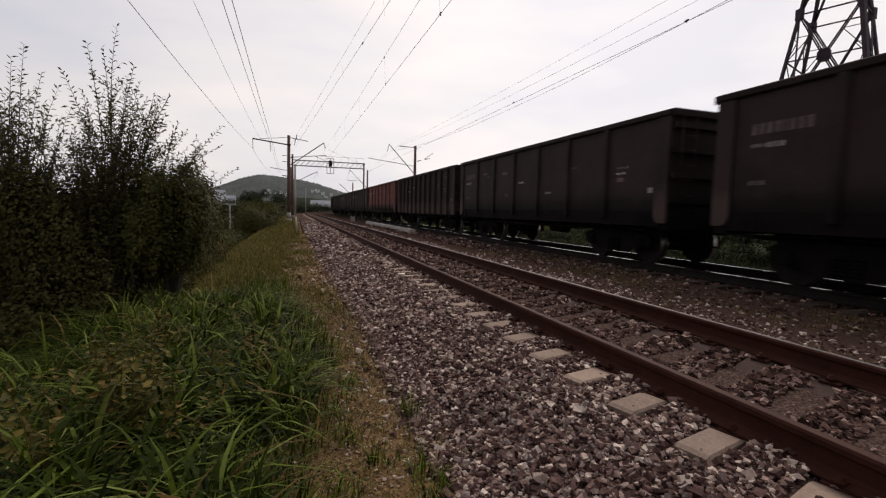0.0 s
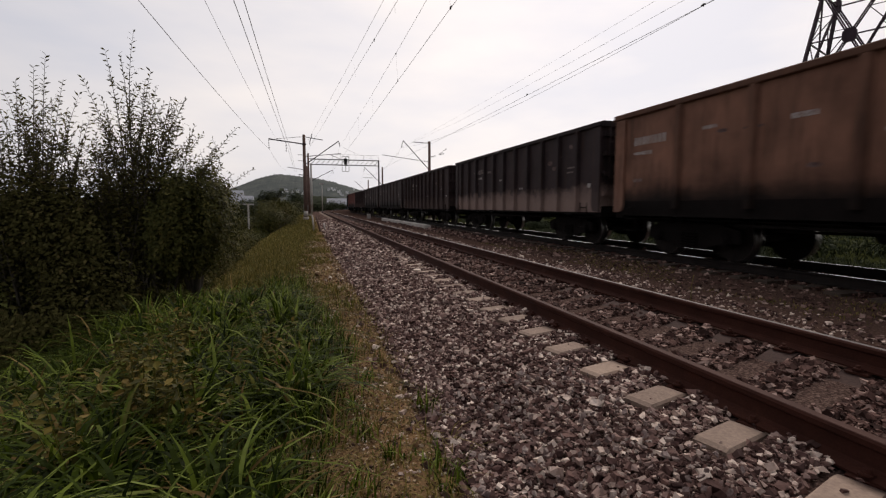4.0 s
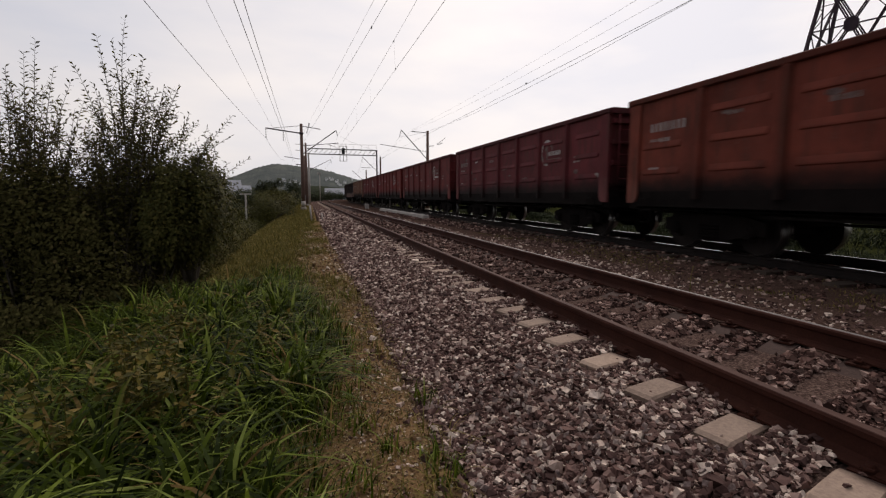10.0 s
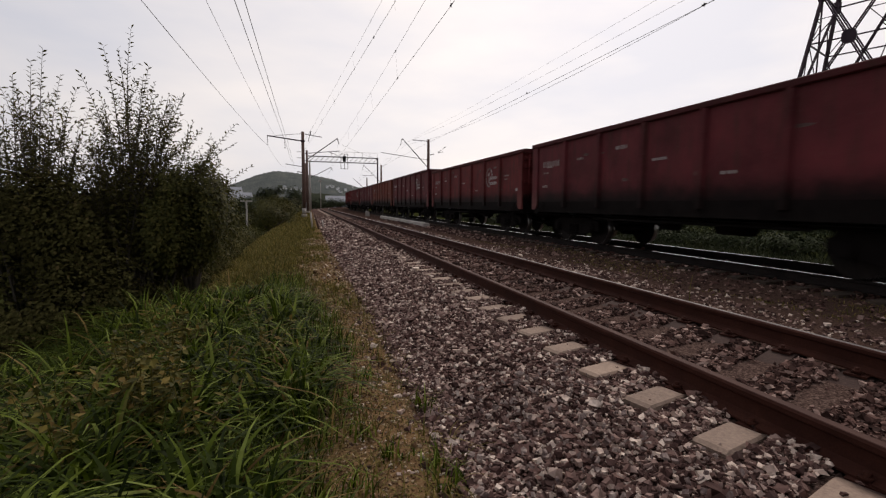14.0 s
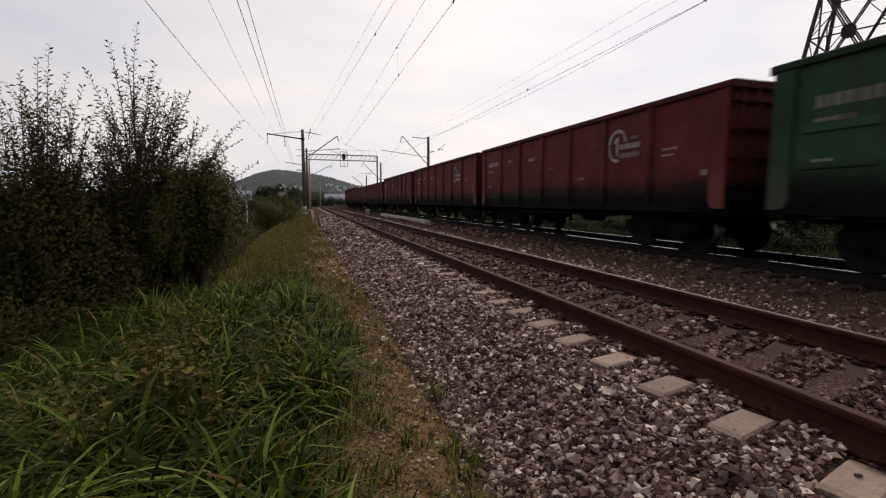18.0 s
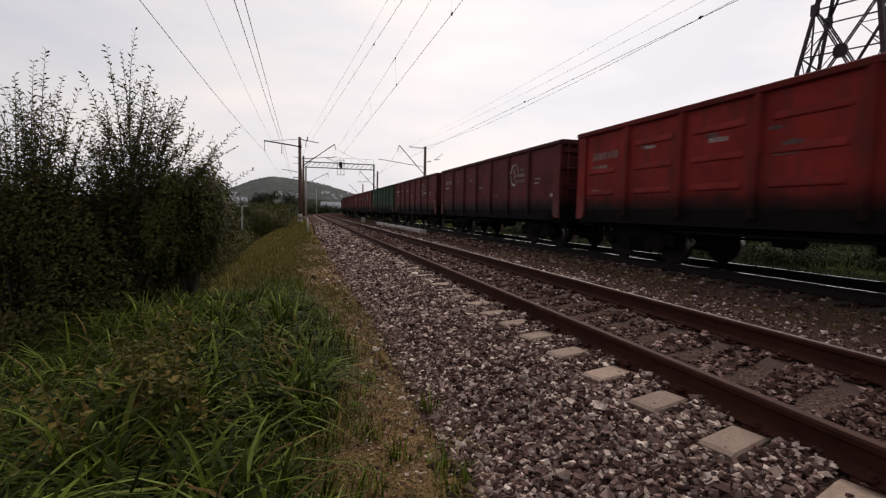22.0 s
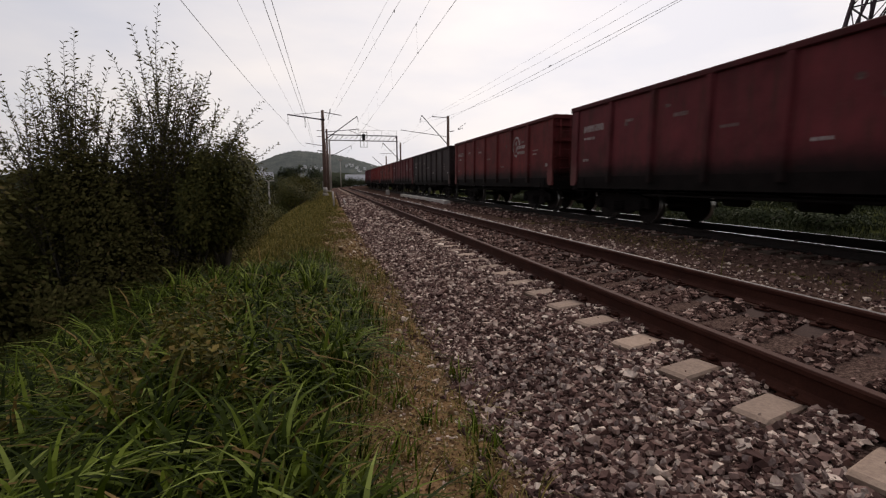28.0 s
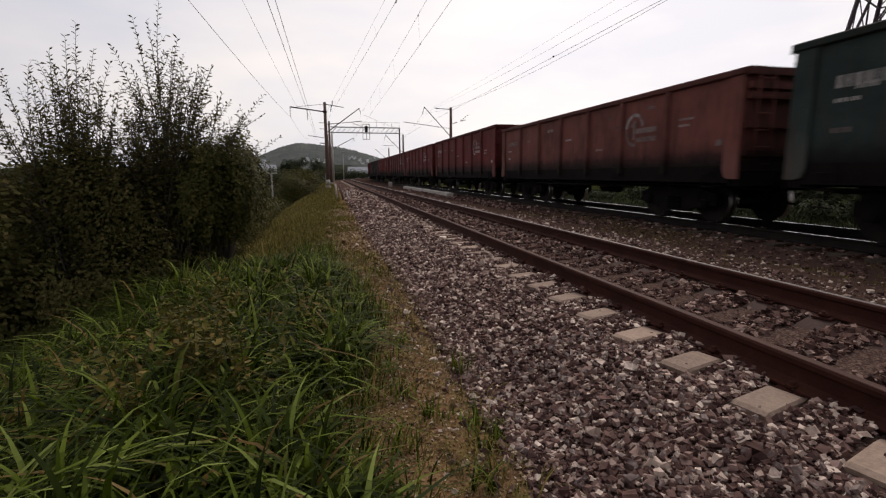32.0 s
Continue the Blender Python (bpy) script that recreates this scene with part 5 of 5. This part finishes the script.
part("lid", box(bmesh.new(), -0.5, 0.5, -0.35, 0.35, 1.5, 1.58), GALVANISED, cab)
tagged(cab, "grey metal relay cabinet beside the line", "cabinet")


# ---- the goods train ----
WAGON_PITCH, BODY_HALF, HALF_WIDTH = 13.92, 6.45, 1.5
BODY_LOW, BODY_TOP, WHEEL_R = 1.27, 3.46, 0.475
STAKES = [-4.35, -2.61, -0.87, 0.87, 2.61, 4.35]


def build_bogie(wagon, y):
    """A two-axle bogie with its side frames, springs, bolster and turning wheelsets."""
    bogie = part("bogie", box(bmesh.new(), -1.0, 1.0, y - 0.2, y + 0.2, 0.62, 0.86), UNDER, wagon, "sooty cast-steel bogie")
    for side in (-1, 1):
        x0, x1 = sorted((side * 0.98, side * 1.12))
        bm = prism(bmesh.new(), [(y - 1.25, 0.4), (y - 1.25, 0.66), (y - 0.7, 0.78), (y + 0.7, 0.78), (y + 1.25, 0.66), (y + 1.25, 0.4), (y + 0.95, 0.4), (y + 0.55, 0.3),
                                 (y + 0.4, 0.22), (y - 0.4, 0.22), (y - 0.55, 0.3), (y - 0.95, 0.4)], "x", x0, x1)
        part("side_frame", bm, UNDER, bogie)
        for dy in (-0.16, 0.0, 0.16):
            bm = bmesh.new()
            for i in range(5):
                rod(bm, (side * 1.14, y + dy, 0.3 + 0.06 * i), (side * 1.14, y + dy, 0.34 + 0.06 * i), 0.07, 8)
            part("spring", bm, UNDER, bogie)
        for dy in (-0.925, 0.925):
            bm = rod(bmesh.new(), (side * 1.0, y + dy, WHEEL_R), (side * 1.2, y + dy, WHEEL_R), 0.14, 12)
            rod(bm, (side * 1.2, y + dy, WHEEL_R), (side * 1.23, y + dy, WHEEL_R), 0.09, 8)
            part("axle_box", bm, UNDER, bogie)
    for dy in (-0.925, 0.925):
        bm = rod(bmesh.new(), (-1.0, 0, 0), (1.0, 0, 0), 0.075, 10)
        for side in (-1, 1):
            rod(bm, (side * 0.735, 0, 0), (side * 0.865, 0, 0), WHEEL_R - 0.012, 28)
            rod(bm, (side * 0.715, 0, 0), (side * 0.735, 0, 0), WHEEL_R + 0.028, 28)
            for i in range(8):
                a = i * math.pi / 4
                rod(bm, (side * 0.865, 0.2 * math.cos(a), 0.2 * math.sin(a)), (side * 0.885, 0.2 * math.cos(a), 0.2 * math.sin(a)), 0.035, 6)
        for face in bm.faces:   # the bright running tread
            m = face.calc_center_median()
            if abs(math.hypot(m.y, m.z) - WHEEL_R) < 0.035 and abs(face.normal.x) < 0.5:
                face.material_index = 1
        w = part("wheelset", bm, WHEEL, bogie, "steel wheelset rolling on the rails")
        w.data.materials.append(TREAD)
        w.location = (0, y + dy, WHEEL_R)
        w["rolls"] = 1
    return bogie


def build_wagon(embossed, logo, BODY_TOP, STAKES, low, PAINT=PAINT):
    """A four-axle open wagon: panelled sides between stakes, ends, floor, hatches, gear, couplers, bogies and lettering bars."""
    ENDS = [-BODY_HALF] + STAKES + [BODY_HALF]
    last = len(STAKES)
    wagon = new("open_wagon")
    wagon.empty_display_size = 0.3
    for side in (-1, 1):
        s = side
        for i, (y0, y1) in enumerate(zip(ENDS, ENDS[1:])):
            bm = bmesh.new()
            xa, xb = sorted((s * (HALF_WIDTH - 0.04), s * HALF_WIDTH))
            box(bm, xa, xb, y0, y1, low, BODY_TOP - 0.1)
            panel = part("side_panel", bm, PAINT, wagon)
            if embossed and s < 0:
                for zc in (1.7, 2.28) if i == last else (1.7, 2.28, 2.86):
                    g = 0.28 if 0 < i < last else 0.5
                    bm = prism(bmesh.new(), [(s * HALF_WIDTH, zc - 0.05), (s * (HALF_WIDTH + 0.024), zc - 0.03), (s * (HALF_WIDTH + 0.024), zc + 0.0), (s * HALF_WIDTH, zc + 0.1)], "y", y0 + g, y1 - g)
                    part("embossing", bm, PAINT, panel)
        for y in STAKES:
            bm = bmesh.new()
            xa, xb = s * HALF_WIDTH, s * (HALF_WIDTH + (0.12 if last > 8 else 0.08))
            w0, w1 = (0.07, 0.05) if last > 8 else (0.11, 0.06)
            prism(bm, [(xa, y - w0), (xb, y - w1), (xb, y + w1), (xa, y + w0)], "z", 1.1 if low > 1.1 else low, BODY_TOP - 0.12)
            part("stake", bm, PAINT, wagon)
        for e in (-1, 1):
            bm = bmesh.new()
            xa, xb = sorted((s * (HALF_WIDTH - 0.02), s * (HALF_WIDTH + 0.045)))
            c0, c1 = e * BODY_HALF, e * (BODY_HALF - 0.36)
            outline = [(c0, 1.0), (c0, BODY_TOP - 0.135), (c1, BODY_TOP - 0.135), (c1, 1.18), (e * (BODY_HALF - 0.3), 1.04), (e * (BODY_HALF - 0.2), 1.0)]
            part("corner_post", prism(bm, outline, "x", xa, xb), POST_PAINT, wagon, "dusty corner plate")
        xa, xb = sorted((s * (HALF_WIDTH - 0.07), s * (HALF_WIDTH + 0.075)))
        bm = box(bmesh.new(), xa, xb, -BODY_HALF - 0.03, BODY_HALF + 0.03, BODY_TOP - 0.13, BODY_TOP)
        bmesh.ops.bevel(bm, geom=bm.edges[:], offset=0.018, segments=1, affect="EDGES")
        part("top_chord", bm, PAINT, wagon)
        xa, xb = sorted((s * (HALF_WIDTH - 0.09), s * (HALF_WIDTH - 0.005)))
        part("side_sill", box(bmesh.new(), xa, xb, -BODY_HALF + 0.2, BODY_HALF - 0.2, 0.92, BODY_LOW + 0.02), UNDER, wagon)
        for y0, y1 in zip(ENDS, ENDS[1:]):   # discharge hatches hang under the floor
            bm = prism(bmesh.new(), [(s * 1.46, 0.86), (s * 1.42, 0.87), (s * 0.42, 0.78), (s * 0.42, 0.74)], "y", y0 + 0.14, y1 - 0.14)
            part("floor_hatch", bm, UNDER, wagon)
        for y0 in (-5.75, 5.75):
            bm = bmesh.new()
            for k in range(3):
                rod(bm, (s * 1.56, y0 - 0.17, 0.55 + 0.28 * k), (s * 1.56, y0 + 0.17, 0.55 + 0.28 * k), 0.012, 6)
            for dy in (-0.17, 0.17):
                rod(bm, (s * 1.56, y0 + dy, 0.5), (s * 1.56, y0 + dy, 1.25), 0.014, 6)
            part("step_iron", bm, UNDER, wagon)
    for e in (-1, 1):
        ya, yb = sorted((e * BODY_HALF, e * (BODY_HALF - 0.05)))
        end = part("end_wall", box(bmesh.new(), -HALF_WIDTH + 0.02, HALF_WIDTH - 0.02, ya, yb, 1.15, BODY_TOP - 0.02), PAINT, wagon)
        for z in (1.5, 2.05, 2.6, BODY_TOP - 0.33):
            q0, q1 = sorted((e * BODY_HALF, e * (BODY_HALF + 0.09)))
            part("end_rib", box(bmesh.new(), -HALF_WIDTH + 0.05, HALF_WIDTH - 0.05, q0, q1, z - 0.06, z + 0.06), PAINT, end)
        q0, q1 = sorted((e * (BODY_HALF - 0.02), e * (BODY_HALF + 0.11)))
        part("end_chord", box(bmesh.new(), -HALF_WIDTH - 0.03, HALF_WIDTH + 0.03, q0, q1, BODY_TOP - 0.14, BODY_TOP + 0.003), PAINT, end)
        bm = bmesh.new()
        for k in range(6):
            rod(bm, (-1.32, e * (BODY_HALF + 0.14), 1.3 + 0.32 * k), (-0.95, e * (BODY_HALF + 0.14), 1.3 + 0.32 * k), 0.012, 6)
        for x in (-1.32, -0.95):
            rod(bm, (x, e * (BODY_HALF + 0.14), 1.2), (x, e * (BODY_HALF + 0.14), BODY_TOP - 0.15), 0.014, 6)
        part("ladder", bm, PAINT, end)
        part("end_beam", box(bmesh.new(), -1.45, 1.45, *sorted((e * BODY_HALF, e * (BODY_HALF - 0.3))), 0.86, 1.14), UNDER, wagon)
        bm = box(bmesh.new(), -0.12, 0.12, *sorted((e * (BODY_HALF - 0.3), e * (BODY_HALF + 0.36))), 0.92, 1.14)
        box(bm, -0.2, 0.16, *sorted((e * (BODY_HALF + 0.3), e * (BODY_HALF + 0.5))), 0.86, 1.22)
        part("coupler", bm, UNDER, wagon)
        bm = bmesh.new()   # brake hose hanging in a loop
        pts = [Vector((-0.45 + 0.03 * i, e * (BODY_HALF + 0.02 + 0.05 * i), 0.98 - 0.5 * math.sin(math.pi * i / 9))) for i in range(10)]
        pipe(bm, pts, 0.025, 6)
        part("brake_hose", bm, UNDER, wagon)
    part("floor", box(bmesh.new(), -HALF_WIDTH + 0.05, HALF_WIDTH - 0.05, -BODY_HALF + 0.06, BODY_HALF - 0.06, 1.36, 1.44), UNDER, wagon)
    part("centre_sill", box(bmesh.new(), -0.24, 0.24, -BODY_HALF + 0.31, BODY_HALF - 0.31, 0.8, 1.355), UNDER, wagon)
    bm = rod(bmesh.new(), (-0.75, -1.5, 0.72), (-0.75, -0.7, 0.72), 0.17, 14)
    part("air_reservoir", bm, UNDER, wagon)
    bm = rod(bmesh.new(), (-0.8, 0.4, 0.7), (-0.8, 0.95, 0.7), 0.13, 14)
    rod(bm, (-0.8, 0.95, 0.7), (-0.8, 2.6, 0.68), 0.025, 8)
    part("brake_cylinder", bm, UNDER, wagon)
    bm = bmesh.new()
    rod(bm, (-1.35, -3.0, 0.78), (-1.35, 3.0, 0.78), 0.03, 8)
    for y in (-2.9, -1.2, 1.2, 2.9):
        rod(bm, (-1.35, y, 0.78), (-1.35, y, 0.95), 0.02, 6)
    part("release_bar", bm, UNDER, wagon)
    for y in (-4.325, 4.325):
        build_bogie(wagon, y)
    # lettering as plain bars: number high in the leading panel, data lines, plate at the trailing end
    f = -(HALF_WIDTH + 0.004)
    drop = BODY_TOP - 3.58
    NUM_Y = 5.75 if last < 8 else 3.2

    def bars(name, y, z, widths, h, gap, label):
        bm = bmesh.new()
        for w in widths:
            box(bm, f - 0.003, f + 0.002, y - w, y, z, z + h)
            y -= w + gap
        part(name, bm, WHITE_PAINT, wagon, label)
    bars("number_mark", NUM_Y, 2.74 + drop, [0.065, 0.055, 0.07, 0.06, 0.03, 0.065, 0.06, 0.065], 0.19, 0.075, "row of faded white bars")
    bars("data_mark", NUM_Y - 0.3, 2.38, [0.05, 0.04, 0.06], 0.09, 0.06, "row of short faded white bars")
    bars("data_mark", 5.75, 1.74, [0.06, 0.05, 0.06], 0.08, 0.05, "row of short faded white bars")
    bars("data_mark", 1.9, 2.6, [0.07, 0.05, 0.08, 0.05], 0.09, 0.05, "row of short faded white bars")
    bars("data_mark", -1.35, 1.78, [0.06, 0.08, 0.05], 0.06, 0.06, "row of short faded white bars")
    bars("data_mark", NUM_Y, 2.52 + drop, [0.05, 0.06, 0.04, 0.07], 0.06, 0.04, "row of short faded white bars")
    bars("data_mark", 3.7, 2.82 + drop, [0.06, 0.09, 0.05], 0.07, 0.05, "row of short faded white bars")
    bars("data_mark", 0.55, 2.2, [0.08, 0.05, 0.07, 0.06], 0.06, 0.05, "row of short faded white bars")
    bars("data_mark", -4.75, 2.3, [0.06, 0.08, 0.05, 0.07], 0.05, 0.05, "row of short faded white bars")
    bars("data_mark", -4.75, 2.16, [0.09, 0.05, 0.06], 0.05, 0.05, "row of short faded white bars")
    smear = random.Random(last * 7 + logo * 3 + embossed)
    for _ in range(6):   # rubbed chalk smears
        y, z, w, h = smear.uniform(-5.3, 5.2), smear.uniform(1.75, 2.95), smear.uniform(0.12, 0.4), smear.uniform(0.05, 0.13)
        q = [(y, z), (y + w * 0.6, z - h * 0.2), (y + w, z + h * 0.3), (y + w * 0.9, z + h), (y + w * 0.3, z + h * 1.1), (y - w * 0.1, z + h * 0.6)]
        part("chalk_smear", prism(bmesh.new(), q, "x", f + 0.0005, f + 0.003), CHALK, wagon, "rubbed pale chalk smear")
    part("plate", box(bmesh.new(), f - 0.012, f + 0.002, -6.0, -5.86, 1.68, 1.8), WHITE_PAINT, wagon, "small whitish plate")
    if logo:
        cy, cz = -3.12, 2.7 + drop
        for a0, a1 in ((-1.75, -0.85), (-0.75, 0.02), (0.12, 1.3), (1.42, 2.15), (2.25, 2.95)):   # a broken ring round a stroke
            turn = [a0 + (a1 - a0) * i / 6 for i in range(7)]
            q = [(cy + 0.37 * math.cos(a), cz + 0.425 * math.sin(a)) for a in turn] + [(cy + 0.3 * math.cos(a), cz + 0.345 * math.sin(a)) for a in turn[::-1]]
            part("emblem_arc", prism(bmesh.new(), q, "x", f - 0.004, f + 0.002), WHITE_PAINT, wagon, "faded white arc")
        q = [(cy - 0.035, cz - 0.25), (cy + 0.035, cz - 0.25), (cy + 0.035, cz + 0.12), (cy + 0.13, cz + 0.06), (cy + 0.13, cz + 0.13), (cy + 0.02, cz + 0.23), (cy - 0.035, cz + 0.23)]
        part("emblem_stroke", prism(bmesh.new(), q, "x", f - 0.004, f + 0.002), WHITE_PAINT, wagon, "faded white stroke")
        bars("emblem_mark", -3.22, 2.6 + drop, [0.07, 0.05, 0.06, 0.07, 0.05, 0.07, 0.06, 0.06], 0.13, 0.035, "row of faded white bars")
        bars("emblem_mark", -3.22, 2.38 + drop, [0.06, 0.07, 0.05, 0.07, 0.06, 0.05, 0.07, 0.06], 0.12, 0.035, "row of faded white bars")
    return wagon


DARK_GREY, LIGHT_GREY, TAN = (0.039, 0.025, 0.0255), (0.038, 0.027, 0.0285), (0.2, 0.1, 0.068)
DEEP_RED = (0.16, 0.021, 0.02)
RUSTY = (0.2, 0.044, 0.038)
MAROON, RED, ORANGE = (0.142, 0.025, 0.026), (0.225, 0.022, 0.019), (0.17, 0.041, 0.027)
PURPLE, GREEN, TEAL, DULL = (0.125, 0.026, 0.031), (0.024, 0.062, 0.033), (0.028, 0.043, 0.04), (0.165, 0.058, 0.048)
# wagons in the order in which they pass: colour, embossed panels, emblem
TRAIN = {-9: (DARK_GREY, 0, 0), -8: (DARK_GREY, 0, 0), -7: (DARK_GREY, 0, 0), -6: (DARK_GREY, 0, 0), -5: (DARK_GREY, 0, 0), -4: (DARK_GREY, 0, 0), -3: (DULL, 0, 0),
         -2: (DARK_GREY, 0, 0), -1: (DARK_GREY, 0, 0), 0: (DARK_GREY, 0, 0), 1: (DARK_GREY, 0, 0), 2: (LIGHT_GREY, 0, 0), 3: (TAN, 0, 0), 4: (MAROON, 0, 1),
         5: (DEEP_RED, 0, 1), 6: (MAROON, 0, 1), 7: (PURPLE, 1, 1), 8: (ORANGE, 1, 0), 9: (PURPLE, 0, 1), 10: (MAROON, 0, 1), 11: (PURPLE, 0, 0), 12: (PURPLE, 0, 0),
         13: (MAROON, 0, 1), 14: (MAROON, 0, 1), 15: (GREEN, 1, 0), 16: (PURPLE, 0, 1), 17: (PURPLE, 0, 1), 18: (RED, 1, 0), 19: (RUSTY, 1, 0), 20: (PURPLE, 0, 1),
         21: (LIGHT_GREY, 0, 0), 22: (MAROON, 0, 1), 23: (PURPLE, 0, 1), 24: (MAROON, 0, 1), 25: (MAROON, 0, 1), 26: (DULL, 0, 1), 27: (TEAL, 0, 0), 28: (MAROON, 0, 0)}
WORDS = {DARK_GREY: "soot-dark grey", LIGHT_GREY: "dusty grey", TAN: "faded tan-brown", MAROON: "dark maroon", RED: "bright rust-red", ORANGE: "orange-brown",
         PURPLE: "purplish maroon", GREEN: "dark green", TEAL: "dark grey-green", DULL: "dull reddish-brown", DEEP_RED: "deep red", RUSTY: "rusty orange-red"}


# offsets along the line, fitted to where the camera sees each wagon's end
FIT_SHIFT = {-1: 0.15, 2: -0.35, 7: -0.2, 11: 0.18, 13: -0.3, 14: -0.12, 16: 0.12, 21: 0.35, 23: -0.3, 25: -0.22, 26: -0.15, 27: -0.12}


def front_of(k, t):
    """Where along the line the leading end of wagon k is at t seconds: the train gathers speed from 11.2 to 12.1 m/s."""
    return 6.87 + 11.2415 * t + 0.02089 * t * t - 0.0001662 * t ** 3 - WAGON_PITCH * k + FIT_SHIFT.get(k, 0.0)


def place_wagon(k, t):
    x, y, a = along(front_of(k, t) - BODY_HALF, AXIS_2)
    return pose(x, y, Z_2 + 0.004, 0, 0, -math.degrees(a))


NARROW = (-2, 1, 2)   # these have many narrow panels that reach lower
LOW = {10: 3.22, 11: 3.25, 26: 3.12, 27: 3.27}   # these have lower sides
MASTERS, WAGONS = {}, {}
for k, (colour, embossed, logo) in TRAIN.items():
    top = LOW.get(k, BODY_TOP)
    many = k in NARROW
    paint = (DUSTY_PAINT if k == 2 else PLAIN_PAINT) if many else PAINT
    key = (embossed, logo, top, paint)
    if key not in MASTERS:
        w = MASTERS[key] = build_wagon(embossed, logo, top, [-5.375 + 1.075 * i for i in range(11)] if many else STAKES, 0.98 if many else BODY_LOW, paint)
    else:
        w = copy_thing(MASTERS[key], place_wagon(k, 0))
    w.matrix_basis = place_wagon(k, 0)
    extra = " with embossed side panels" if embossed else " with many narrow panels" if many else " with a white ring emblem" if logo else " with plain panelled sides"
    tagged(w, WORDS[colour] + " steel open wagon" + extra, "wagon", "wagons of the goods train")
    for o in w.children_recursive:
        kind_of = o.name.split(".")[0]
        tone = {"top_chord": 0.55, "end_chord": 0.55, "end_wall": 0.75, "end_rib": 0.75, "stake": 0.85}.get(kind_of, 1.0)   # shade put into the colour of ends, rims and stakes
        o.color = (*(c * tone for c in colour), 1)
    if k == 19:   # patches of dark repair paint
        for y, z, wide, high in ((5.6, 2.5, 0.7, 0.6), (4.0, 1.6, 1.0, 1.1), (2.3, 2.75, 1.0, 0.35), (0.3, 2.0, 0.75, 0.42), (-3.6, 1.95, 1.3, 1.25), (4.1, 2.95, 0.8, 0.3)):
            part("repair_patch", box(bmesh.new(), -HALF_WIDTH - 0.006, -HALF_WIDTH + 0.002, y - wide / 2, y + wide / 2, z, z + high), REPAIR, w, "dark patch of repair paint")
    WAGONS[k] = w


# ---- what moves ----
def motions():
    """The train rolls away along the far track; its wheels turn while they pass close by."""
    for k, w in WAGONS.items():
        walk(w, [(float(t), place_wagon(k, t)) for t in range(33)])
        for o in w.children_recursive:
            if "rolls" not in o:
                continue
            base = Matrix.Translation(o.location)
            near = [t for t in np.arange(0, 961) / 30 if -6 < front_of(k, t) - BODY_HALF < 22]
            rows = [(float(t), base @ Matrix.Rotation(-(front_of(k, t) - front_of(k, 0)) / WHEEL_R, 4, "X")) for t in near]
            if rows:
                if rows[0][0] > 0.02:
                    rows.insert(0, (0.0, rows[0][1]))
                if rows[-1][0] < 31.98:
                    rows.append((32.0, rows[-1][1]))
                walk(o, rows)


motions()
